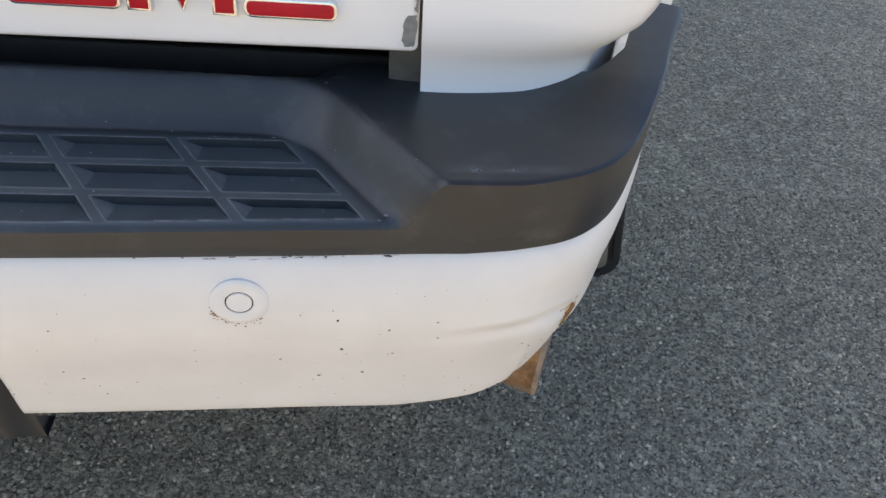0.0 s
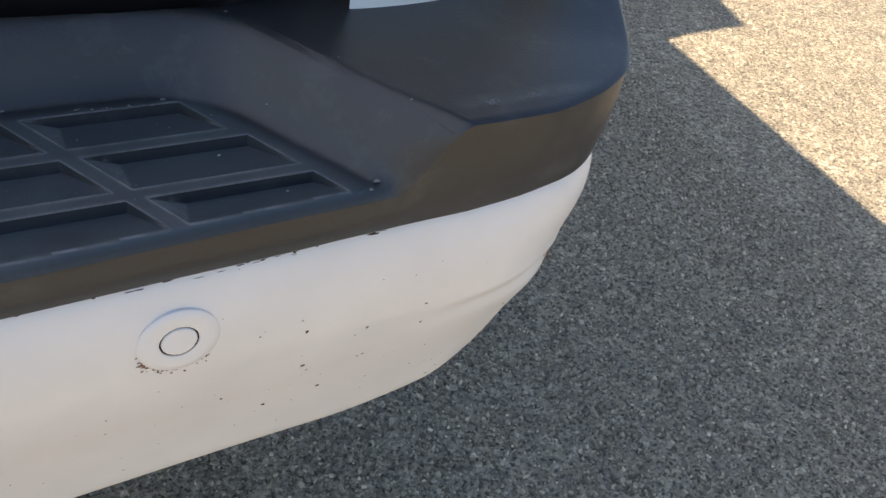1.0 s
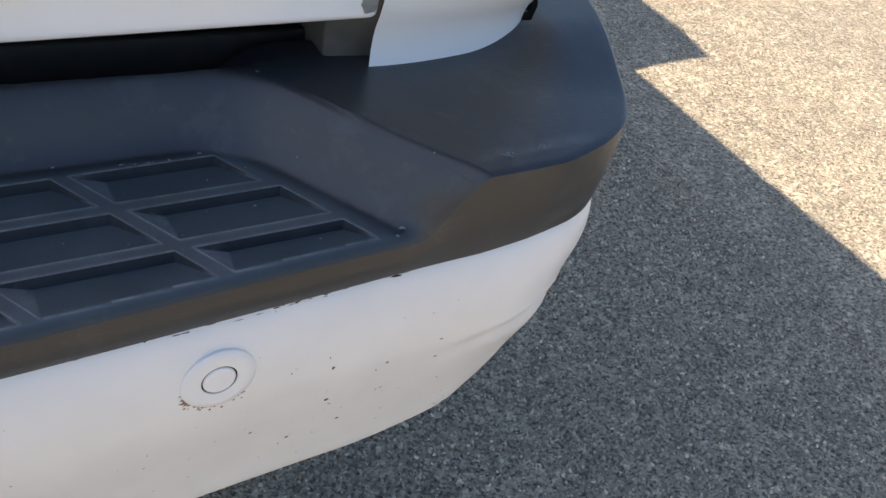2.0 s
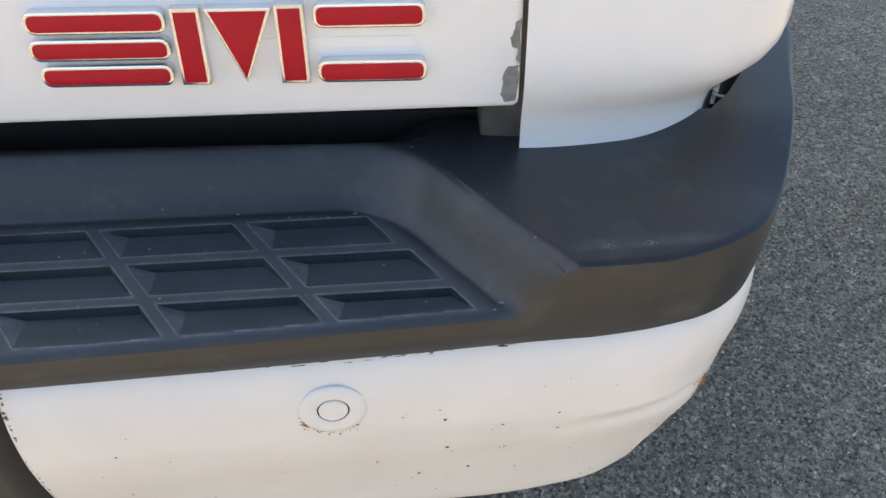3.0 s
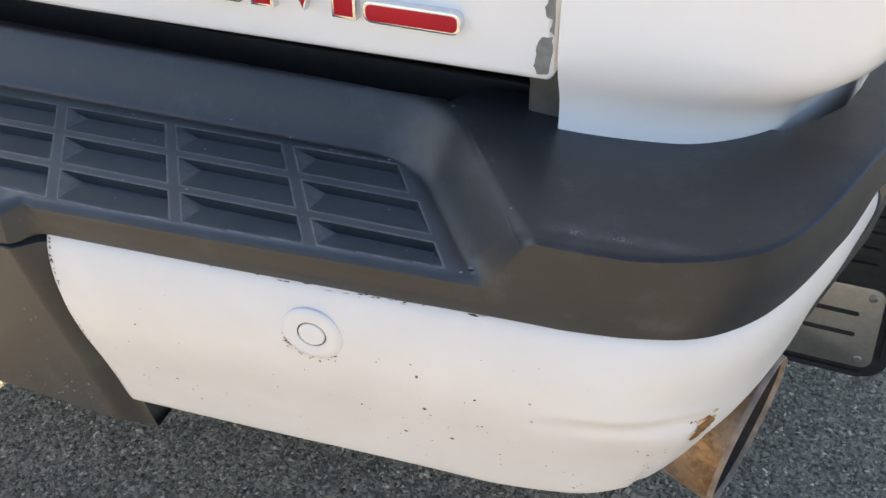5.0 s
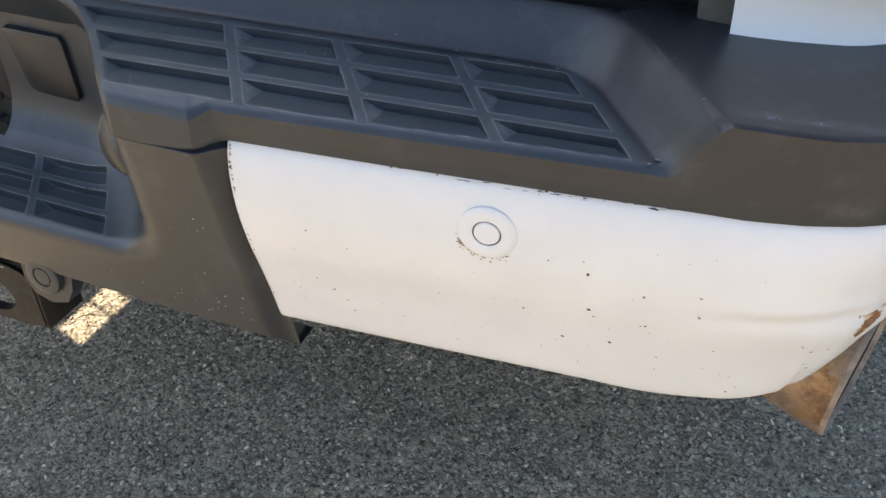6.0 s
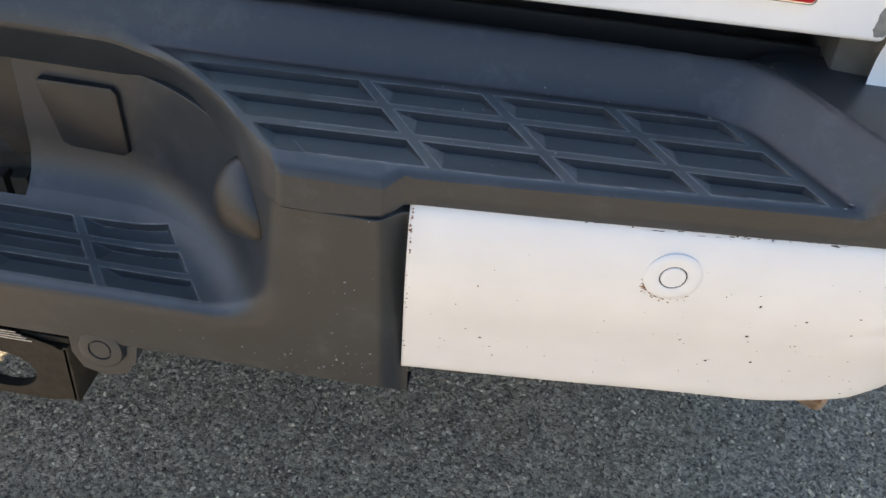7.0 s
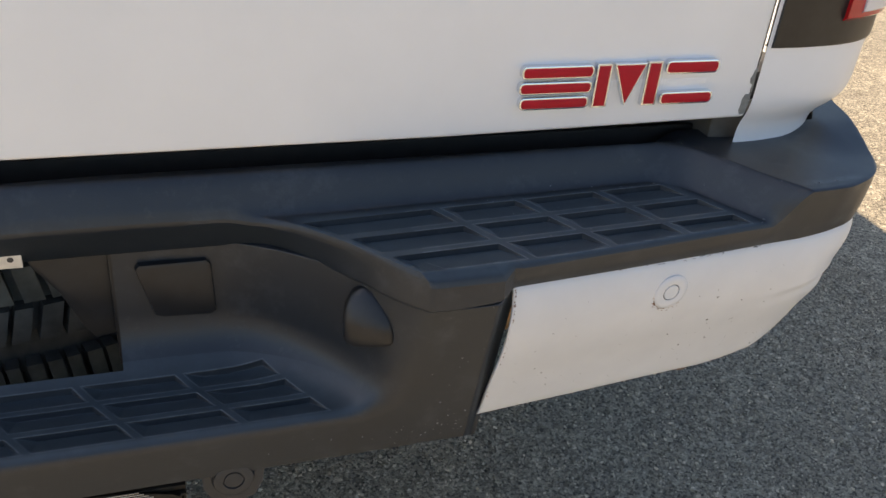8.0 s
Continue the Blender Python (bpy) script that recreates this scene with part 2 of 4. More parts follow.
def wear_and_sheen(x, y):
    """Where shoes rubbed the cell edges pale; facets are painted paler for caught light."""
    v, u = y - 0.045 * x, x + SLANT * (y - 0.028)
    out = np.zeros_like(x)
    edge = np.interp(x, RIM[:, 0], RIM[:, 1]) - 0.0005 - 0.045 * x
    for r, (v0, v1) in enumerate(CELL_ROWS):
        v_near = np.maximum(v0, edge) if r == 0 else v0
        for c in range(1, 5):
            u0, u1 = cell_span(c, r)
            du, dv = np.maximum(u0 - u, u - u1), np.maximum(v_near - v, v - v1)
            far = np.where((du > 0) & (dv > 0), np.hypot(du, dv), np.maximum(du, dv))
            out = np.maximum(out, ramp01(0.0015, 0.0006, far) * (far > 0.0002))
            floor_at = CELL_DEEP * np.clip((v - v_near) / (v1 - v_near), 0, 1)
            # facets: some scuffing, and the light they catch put into the colour
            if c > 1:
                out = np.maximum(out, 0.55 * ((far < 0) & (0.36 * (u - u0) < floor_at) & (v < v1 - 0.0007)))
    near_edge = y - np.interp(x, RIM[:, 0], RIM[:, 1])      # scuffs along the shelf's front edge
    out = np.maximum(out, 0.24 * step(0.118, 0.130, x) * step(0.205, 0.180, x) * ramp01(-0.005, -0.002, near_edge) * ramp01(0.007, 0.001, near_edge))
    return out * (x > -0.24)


def step_height(x, y):
    """Height of the top of the bumper cover: a sunken ribbed step, a sloping wall round it, a flat shelf beside it."""
    tread = 0.8105 + 0.085 * (y + 0.01)
    back = y - (0.0865 + 0.03 * np.clip(x, -0.3, 0.1))
    side = (x - 0.0445) * 0.78 + (y - 0.066) * 0.62
    near = np.clip(0.026 - np.abs(back - side), 0, None) / 0.026
    w = step(-0.002, 0.021, np.maximum(back, side) + near * near * 0.0065)
    shelf = step(0.05, 0.12, x)
    top = 0.8505 - 0.0028 * step(0.06, 0.02, y) * (1 - shelf) - 0.0036 * shelf + 0.0080 * step(0.05, 0.13, y) * step(0.165, 0.23, x)
    z = tread + (top - tread) * w
    # sunken cells: each floor sinks from its front edge to a steep back wall, with a slanting facet at its start
    v = y - 0.045 * x
    u = x + SLANT * (y - 0.028)
    lip_x = np.interp(-y, -LIP[130:, 1], LIP[130:, 0])
    front = np.where(x > -0.165, np.interp(x, RIM[:, 0], RIM[:, 1]) - 0.006, -0.0255) - 0.045 * x
    for r, (v0, v1) in enumerate(CELL_ROWS):
        v_near = np.maximum(v0, front + 0.0055) if r == 0 else v0
        sink = CELL_DEEP * np.clip((v - v_near) / (v1 - v_near), 0, 1) * ramp01(v1, v1 - 0.0006, v)
        for c in range(1, 5):
            u0, u1 = cell_span(c, r)
            along = u - u0 if c > 1 else x - lip_x - 0.008
            z = z - np.minimum(sink, 0.36 * np.clip(along, 0, None)) * ramp01(u1, u1 - 0.0006, u)
    # the cover drops behind the ridge, under the tailgate
    z = z - 0.035 * step(0.1055, 0.116, y) * step(0.062, -0.01, x)
    return z


# columns of the cover's edge, from the middle of the truck round to the end of the bumper
cols = []
for x, y in LIP:
    cols.append(((x, y), (0, 0), "lip"))
for x in np.linspace(-0.2395, -0.180, 44):
    cols.append(((x, -0.0255), (0, 0), "tab"))
for u in np.linspace(0.1, 1, 7):
    cols.append(((-0.180 + 0.0115 * u, -0.0255 + 0.0085 * u), (0, 0), "notch"))
for p, nn in zip(RIM[3:], RIM_N[3:]):
    cols.append((tuple(p), tuple(nn), "rim"))


def drop(x):
    return 0.004 - 0.003 * float(step(0.095, 0.120, x))


def edge_of(x, y, nx, ny, kind):
    """The top edge of the cover's face over a point of its outline."""
    if kind == "rim":
        z = float(step_height(np.float64(x + nx * 0.012), np.float64(y + ny * 0.012))) - drop(x)
        lean = lean_out(x) * (z - rim_z(x))
        return x + nx * lean, y + ny * lean, z
    z = float(step_height(np.float64(x), np.float64(y))) - 0.004
    z -= 0.006 * step(-0.30, -0.245, x) if kind == "lip" else 0.006 * (1 - step(-0.182, -0.166, x))
    return x, y, z


# further columns along the cells' ends and through their facets
wanted = []
for c in range(1, 5):
    for r in (0, 2):
        u0, u1 = cell_span(c, r)
        wanted += [u0 - 0.0012, u0 - 0.0005, u0, u1 - 0.0006, u1, u1 + 0.0005, u1 + 0.0012]
    wanted += list(np.arange(cell_span(c, 0)[0] + 0.0005, cell_span(c, 0)[0] + 0.020, 0.0006))
slants = []
for (x, y), (nx, ny), kind in cols:
    ex, ey, z = edge_of(x, y, nx, ny, kind)
    slants.append(ex + SLANT * (ey - 0.028))
full = []
for j, col in enumerate(cols):
    full.append(col)
    if col[2] in ("tab", "rim") and j + 1 < len(cols) and cols[j + 1][2] == col[2] and col[0][0] < 0.12:
        a_, b_ = slants[j], slants[j + 1]
        for w_ in sorted(w for w in wanted if a_ + 0.00008 < w < b_ - 0.00008):
            t_ = (w_ - a_) / (b_ - a_)
            full.append((tuple(np.array(col[0]) * (1 - t_) + np.array(cols[j + 1][0]) * t_),
                         tuple(np.array(col[1]) * (1 - t_) + np.array(cols[j + 1][1]) * t_), col[2]))
cols = full

top_rows, edge_pts = [], []
LEVELS = np.unique(np.round(np.r_[np.arange(-0.036, 0.128, 0.0012),
                                  [v0 + o for v0, v1 in CELL_ROWS for o in (-0.0012, -0.0005, 0, 0.0006)],
                                  [v1 + o for v0, v1 in CELL_ROWS for o in (0.0012, 0.0005, 0, -0.0006)]], 5))
# inner edge of the cover, under the bed and beside the gap at the bed's corner
qc = np.array([(0.118, 0.027, 0.128), (0.150, 0.085, 0.132), (0.187, 0.140, 0.138), (0.210, 0.190, 0.136), (0.224, 0.2190, 0.129), (0.236, 0.2335, 0.146), (0.250, 0.2475, 0.169), (0.262, 0.2555, 0.197), (0.277, 0.2615, 0.227), (0.294, 0.2675, 0.254), (0.304, 0.2710, 0.266)])
for (x, y), (nx, ny), kind in cols:
    ex, ey, z = edge_of(x, y, nx, ny, kind)
    if ex < 0.118:
        far = np.clip((LEVELS - (ey - 0.045 * ex)) / (1 + 0.045 * SLANT), 0, None)
        px, py = ex - SLANT * far, ey + far
    else:
        qx, qy = np.interp(ex, qc[:, 0], qc[:, 1]), np.interp(ex, qc[:, 0], qc[:, 2])
        part_way = np.linspace(0, 1, len(LEVELS))
        px, py = ex + (qx - ex) * part_way, ey + (qy - ey) * part_way
    pz = step_height(px, py)
    dist = np.hypot(px - ex, py - ey)
    soft_edge = np.clip(1 - dist / 0.0048, 0, 1) ** 2
    dz = float(step_height(np.float64(ex), np.float64(ey))) - drop(ex) - z
    pz = pz - soft_edge * drop(ex) - dz * np.clip(1 - dist / 0.012, 0, 1)
    pz[dist < 1e-6] = z
    top_rows.append([(a, b, c) for a, b, c in zip(px, py, pz)])
    edge_pts.append((ex, ey, z))

cover_cols = []
for ((x, y), (nx, ny), kind), (ex, ey, ez), tops in zip(cols, edge_pts, top_rows):
    if kind == "rim":
        rz, lean = rim_z(x), lean_out(x)
        flare_out = 0.0070 * float(step(0.205, 0.246, y))
        low = []
        for uu in np.linspace(0, 1, 12):
            zz = rz + (ez - 0.0015 - rz) * uu
            o = lean * (zz - rz) + 0.0012 * math.sin(math.pi * uu) + flare_out * (1 - uu) * min(1, 8 * uu)
            low.append((x + nx * o, y + ny * o, zz))
        low = [(x - nx * 0.012, y - ny * 0.012, rz + 0.002), (x - nx * 0.001, y - ny * 0.001, rz - 0.0005)] + low
    else:
        k = step(-0.36, -0.25, x) if kind == "lip" else 1.0
        zl = 0.7790 + (float(np.interp(x, (-0.243, -0.219, -0.19, -0.175, -0.165), (0.7780, 0.7775, 0.780, 0.783, 0.789))) - 0.7790) * k
        yl = y + 0.023 * (1 - k) - 0.001 * k
        low = [(x, yl + (y - yl) * u, zl + (ez - 0.003 - zl) * u) for u in np.linspace(0, 1, 12)]
        low = [(x, yl + 0.012, zl - 0.001), (x, yl + 0.0015, zl - 0.002)] + low
    cover_cols.append(low + [(ex, ey + 0.0, ez)] + tops[1:])
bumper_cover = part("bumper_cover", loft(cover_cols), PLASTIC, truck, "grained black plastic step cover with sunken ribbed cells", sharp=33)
co = np.empty(len(bumper_cover.data.vertices) * 3)
bumper_cover.data.vertices.foreach_get("co", co)
co = co.reshape(-1, 3)
# where the tread takes its painted sky light
bumper_cover.data.attributes.new("tread_skylight", "FLOAT", "POINT").data.foreach_set("value", (step(-0.002, 0.008, 0.0835 + 0.03 * np.clip(co[:, 0], -0.3, 0.1) - co[:, 1]) * step(0.0, 0.012, 0.0445 - co[:, 0] - (co[:, 1] - 0.066) * 0.8) * step(-0.345, -0.325, co[:, 0]) * (co[:, 2] > 0.79)).astype(np.float32))
bumper_cover.data.attributes.new("wear_and_sheen", "FLOAT", "POINT").data.foreach_set("value", (wear_and_sheen(co[:, 0], co[:, 1]) * (co[:, 2] > 0.80)).astype(np.float32))


# ---- white steel face of the bumper ----
OFF_Z = np.array([0.600, 0.606, 0.612, 0.620, 0.643, 0.666, 0.683, 0.700, 0.722, 0.737, 0.750, 0.762, 0.772, 0.779, 0.786])
OFF_D = np.array([-0.054, -0.044, -0.036, -0.0300, -0.0236, -0.0170, -0.0115, -0.0060, -0.0005, 0.0018, 0.0028, 0.0026, 0.0012, -0.0008, -0.005])

OFF_C = spline(np.stack([OFF_Z, OFF_D], 1), 400)
OFF_Z, OFF_D = OFF_C[:, 0], OFF_C[:, 1]


def steel_point(i, w):
    """Point of the steel face: column i of the outline, w from 0 (bottom) to 1 (top)."""
    x, y = RIM[i]
    nx, ny = RIM_N[i]
    turn = step(0.15, 0.21, x)
    lift = 0.0245 * step(0.086, 0.218, x) + 0.022 * step(0.08, 0.235, y) * (x > 0.2)
    top = rim_z(x) + 0.0025
    z = (0.604 + lift) + (top - 0.604 - lift) * w
    off = float(np.interp(z - lift * (1 - w) - (top - 0.786) * step(0.72, 0.79, z), OFF_Z, OFF_D))
    off *= 1 + ((0.10 - 0.36 * step(0.10, 0.23, y)) * turn if off < 0 and w < 0.8 else 0)
    off -= 0.003 * turn * step(0.72, 0.68, z) * step(0.16, 0.08, y)
    off -= 0.0060 * math.exp(-((z - 0.738) / 0.030) ** 2) * step(0.165, 0.207, x) * step(0.225, 0.13, y)
    off -= 0.0065 * step(0.12, 0.20, y) * step(0.778, 0.72, z) * (x > 0.2)
    off -= 0.008 * turn * max(0.0, 1 - w / 0.32) ** 2 * step(0.20, 0.10, y)
    # a long dent near the corner
    zc = 0.7155 + 0.0165 * ramp01(0.12, 0.20, x)
    win = step(0.11, 0.165, x) * step(0.232, 0.20, x)
    off -= (0.0009 + 0.0011 * ramp01(0.13, 0.20, x)) * win * (np.exp(-((z - zc + 0.0055) / 0.0070) ** 2) - 0.55 * np.exp(-((z - zc - 0.0045) / 0.0055) ** 2))
    # the tucked-in foot turns towards one point inside the corner, so that it does not fold over itself
    tuck = min(0.0, off + 0.026)
    off -= tuck
    cx_, cy_ = x - 0.135, y - 0.105
    far_ = math.hypot(cx_, cy_)
    tx, ty = nx + (cx_ / far_ - nx) * turn, ny + (cy_ / far_ - ny) * turn
    return Vector((x + nx * off + tx * tuck, y + ny * off + ty * tuck, z))


STEEL_END = int(np.argmin(np.abs(RIM[:, 1] - 0.229))) // 2 * 2
W_ROWS = np.r_[np.linspace(0, 0.12, 8)[:-1], np.linspace(0.12, 0.9, 84)[:-1], np.linspace(0.9, 1, 10)]
sb = loft([[steel_point(i, w) for w in W_ROWS] for i in range(0, STEEL_END + 1, 2)])
steel_face = part("steel_face", sb, WHITE_STEEL, truck, "chipped white painted steel face with rust spots and a dent", sharp=60)
so = steel_face.modifiers.new("thickness", "SOLIDIFY")
so.thickness, so.offset = 0.003, -1


def on_steel(x, z):
    """Place and outward normal on the steel face."""
    i = int(np.argmin(np.abs(RIM[:, 0] - x)))
    i = min(max(i, 1), STEEL_END - 1)
    ws = np.linspace(0, 1, 200)
    zs = np.array([steel_point(i, w).z for w in ws])
    w = float(np.interp(z, zs, ws))
    p = steel_point(i, w)
    a = steel_point(i + 1, w) - steel_point(i - 1, w)
    b = steel_point(i, min(1, w + 0.02)) - steel_point(i, max(0, w - 0.02))
    return p, a.cross(b).normalized()


# black end of the cover, turned down over the end of the steel
ec = [[], [], [], []]
for w in np.linspace(0.0, 1.05, 28):
    i_ = STEEL_END - 4 - int(36 * max(0.0, 1 - w))
    p, q = steel_point(i_, w), steel_point(STEEL_END, w)
    out_ = Vector((RIM_N[i_][0], RIM_N[i_][1], 0))
    xe = float(np.interp(p.z, (0.610, 0.657, 0.725, 0.770, 0.790), (0.2625, 0.2745, 0.2935, 0.2985, 0.2985)))
    ec[0].append(p - out_ * 0.003)
    ec[1].append(p + out_ * 0.0018)
    ec[2].append((max(xe, q.x + 0.001), 0.2505, p.z))
    ec[3].append((xe - 0.04, 0.256, p.z))
part("end_cap", loft(ec), PLASTIC, bumper_cover)

# ---- parking sensor ----
sp, sn = on_steel(0.0, 0.750)
ring = part("sensor_ring", disc_stack([(0.0182, -0.002), (0.0182, 0.0001), (0.0174, 0.0008), (0.0140, 0.0013), (0.0100, 0.0011), (0.0088, 0.0008), (0.0084, -0.002)], sp, sn, 48), WHITE_STEEL, steel_face, "white round parking sensor bezel")
part("sensor_face", disc_stack([(0.0079, -0.003), (0.0079, 0.0006), (0.0074, 0.0012), (0.0, 0.0014)], sp, sn, 40), WHITE_STEEL, ring)
part("sensor_groove", disc_stack([(0.0092, 0.0002), (0.0076, 0.0002)], sp, sn, 40), RUBBER, ring)


# ---- rust on the steel ----
rng = random.Random(7)


def blotch(bm, x, z, size, squash=1.0, rise=0.0006):
    p, nrm = on_steel(x, z)
    u = nrm.cross(Vector((0, 0, 1))).normalized()
    w = nrm.cross(u)
    k = 9
    ph = [rng.uniform(0.55, 1.25) for _ in range(k)]
    outer = [bm.verts.new(p + nrm * 0.00025 + (u * math.cos(2 * math.pi * j / k) + w * squash * math.sin(2 * math.pi * j / k)) * size * ph[j]) for j in range(k)]
    mid = bm.verts.new(p + nrm * rise)
    for j in range(k):
        bm.faces.new((outer[j], outer[(j + 1) % k], mid))


specks = bmesh.new()
for _ in range(92):
    x = 0.205 - 0.36 * rng.random() ** 1.75
    z = rng.choice([rng.uniform(0.635, 0.70), rng.uniform(0.635, 0.76)])
    blotch(specks, x, z, rng.choice([0.0003, 0.0004, 0.0005, 0.0006, 0.0009]), rng.uniform(0.45, 1), 0.0004)
for x, z, r in ((0.060, 0.732, 0.0011), (0.062, 0.700, 0.0013), (0.021, 0.688, 0.0011), (-0.112, 0.666, 0.0010), (0.045, 0.664, 0.0013), (0.075, 0.668, 0.0012), (0.093, 0.722, 0.0010), (-0.118, 0.726, 0.0008)):
    blotch(specks, x, z, r)
tagged(part("rust_speckle", specks, OLD_RUST, steel_face, "small dark rust specks"), kind="stuff")
crumbs = bmesh.new()
for _ in range(44):      # under the sensor ring
    a = rng.choice([rng.gauss(math.pi * 1.32, 0.35), rng.uniform(math.pi * 1.02, math.pi * 1.85)])
    f_ = rng.choice([1.0, 1.0, rng.uniform(1.0, 1.22)])
    blotch(crumbs, 0.0190 * math.cos(a) * f_, 0.750 + 0.0190 * math.sin(a) * f_, rng.uniform(0.0003, 0.0010), rng.uniform(0.4, 1))
for _ in range(26):      # down the edge beside the black plastic
    blotch(crumbs, rng.uniform(-0.1640, -0.1625), rng.choice([rng.gauss(0.763, 0.008), rng.gauss(0.705, 0.012), rng.uniform(0.64, 0.78)]), rng.uniform(0.0003, 0.0009))
tagged(part("rust_crust", crumbs, RUST, steel_face, "orange rust crumbs round the sensor and along the edge"), kind="stuff")
flakes = bmesh.new()
for _ in range(60):      # chipped paint along the top edge
    x = rng.choice([rng.gauss(0.035, 0.020), rng.gauss(0.088, 0.012), rng.uniform(-0.06, 0.12)])
    x = min(0.122, max(-0.1, x))
    long_ = rng.uniform(0.0004, 0.0030)
    blotch(flakes, x, rim_z(x) - 0.0008 - abs(rng.gauss(0, 0.0011)), long_, rng.uniform(0.06, 0.16) if long_ > 0.0012 else 0.4, 0.0003)
tagged(part("paint_flaking", flakes, DARK_RUST, steel_face, "dark ragged chips along the top edge of the paint"), kind="stuff")
halo = bmesh.new()
for _ in range(20):
    lean_ = rng.gauss(0, 0.0050)
    blotch(halo, 0.2192 + 0.16 * lean_ + rng.gauss(0, 0.0020), 0.7190 + lean_, rng.uniform(0.0010, 0.0028), rng.uniform(0.7, 1.3), 0.0004)
PALE_FLAKE = simple("pale_flaked_paint", (0.62, 0.50, 0.33), 0.7, var=0.3, scale=300)
part("flaked_border", halo, PALE_FLAKE, steel_face, "pale flaked paint round the rust")
rp = bmesh.new()
for _ in range(38):
    lean_ = rng.gauss(0, 0.0046)
    blotch(rp, 0.2200 + 0.16 * lean_ + rng.gauss(0, 0.0011), 0.7190 + lean_, rng.uniform(0.0014, 0.0034), rng.uniform(0.8, 1.4), 0.0007)
for _ in range(16):
    blotch(rp, 0.2175 + rng.gauss(0, 0.0028), 0.719 + rng.gauss(0, 0.0055), rng.uniform(0.0004, 0.0010))
part("rust_patch", rp, RUST, steel_face, "flaking brown rust patch on the bumper corner")

# ---- recessed middle of the bumper ----
F_TOP = 0.783


def face_y(z):
    return -0.0265 + (F_TOP - z) * 0.205


WALL = spline([(-0.66, 0.112), (-0.52, 0.112), (-0.43, 0.1115), (-0.385, 0.106), (-0.345, 0.085), (-0.305, 0.048), (-0.274, 0.008), (-0.257, -0.014), (-0.247, -0.032), (-0.239, -0.053), (-0.232, -0.083)], 260)


PAD_CELLS = ((0.010, 0.0285), (0.035, 0.0535), (0.060, 0.0765))


def pad_height(x, y):
    """The lower step, with sunken cells."""
    z = 0.656 + 0.06 * y
    u = x + SLANT * (y - 0.045)
    for v0, v1 in PAD_CELLS:
        sink = 0.0062 * ramp01(v0, v1, y) * ramp01(v1, v1 - 0.0006, y)
        for c in range(5):
            u0 = -0.7555 + 0.0855 * c + 0.004
            u1 = -0.3400 if c == 4 else -0.7555 + 0.0855 * (c + 1) - 0.004
            z = z - np.minimum(sink, 0.36 * np.clip(u - u0, 0, None)) * ramp01(u1, u1 - 0.0008, u)
    return z


def soft_max(a, b, k):
    h = np.maximum(k - np.abs(a - b), 0) / k
    return np.maximum(a, b) + h * h * k / 4


WALL_SLOPE = np.gradient(WALL[:, 1], WALL[:, 0])


def recess_solid(x, y, z):
    """Above zero inside the plastic: behind the front face, and below the step or behind the curved wall."""
    corner = step(-0.375, -0.285, x)
    side = step(-0.184, -0.1655, x) * 0.0140
    lean = 0.009 * (1 - ramp01(0.70, 0.777, z)) * (1 - corner) + (0.010 - 0.003 * ramp01(0.70, 0.777, z)) * corner
    wx = x - lean
    wall = np.where(wx < -0.2325, np.interp(wx, WALL[:, 0], WALL[:, 1]), -0.2)
    wall = wall - 0.004 + 0.013 * ramp01(0.7800, 0.7815, z) * step(-0.268, -0.30, x)
    behind = (y - wall) / np.sqrt(1 + np.interp(wx, WALL[:, 0], WALL_SLOPE) ** 2)
    below = pad_height(x, y) - z
    face = y - face_y(np.minimum(z, 0.776)) - side - 0.006 * ramp01(0.776, 0.779, z)
    return -soft_max(-face, -soft_max(below, behind, 0.052 - 0.012 * corner), 0.012)


OPEN_X = -0.4830


def recess_mesh(x0, x1, across, up, cut):
    """The skin of the solid, found along lines that fall in from the front at 45 degrees."""
    q = np.linspace((0.597 + face_y(0.597)) / math.sqrt(2), (0.792 + 0.100) / math.sqrt(2), up)
    X, Q = np.meshgrid(np.linspace(x0, x1, across), q, indexing="ij")
    lo, hi = np.full_like(X, 0.25), np.full_like(X, 0.70)
    for _ in range(34):
        h = (lo + hi) / 2
        inside = recess_solid(X, (Q - h) / math.sqrt(2), (Q + h) / math.sqrt(2)) > 0
        lo, hi = np.where(inside, h, lo), np.where(inside, hi, h)
    Y, Z = (Q - lo) / math.sqrt(2), (Q + lo) / math.sqrt(2)
    rows = []
    for xs, ys, zs in zip(X.tolist(), Y.tolist(), Z.tolist()):
        keep = [(a, b, min(c, 0.7925)) for a, b, c in zip(xs, ys, zs)]
        rows.append([(xs[0], ys[0] + 0.02, zs[0] + 0.001), (xs[0], ys[0] + 0.002, zs[0] - 0.0006)] + keep)
    bm = loft(rows)
    gone = [f for f in bm.faces if min(w.co.z for w in f.verts) > 0.7915]
    if cut:
        gone += [f for f in bm.faces if f.calc_center_median().y > 0.086 and 0.658 < f.calc_center_median().z <= 0.7915]
    bmesh.ops.delete(bm, geom=gone, context="FACES")
    return bm


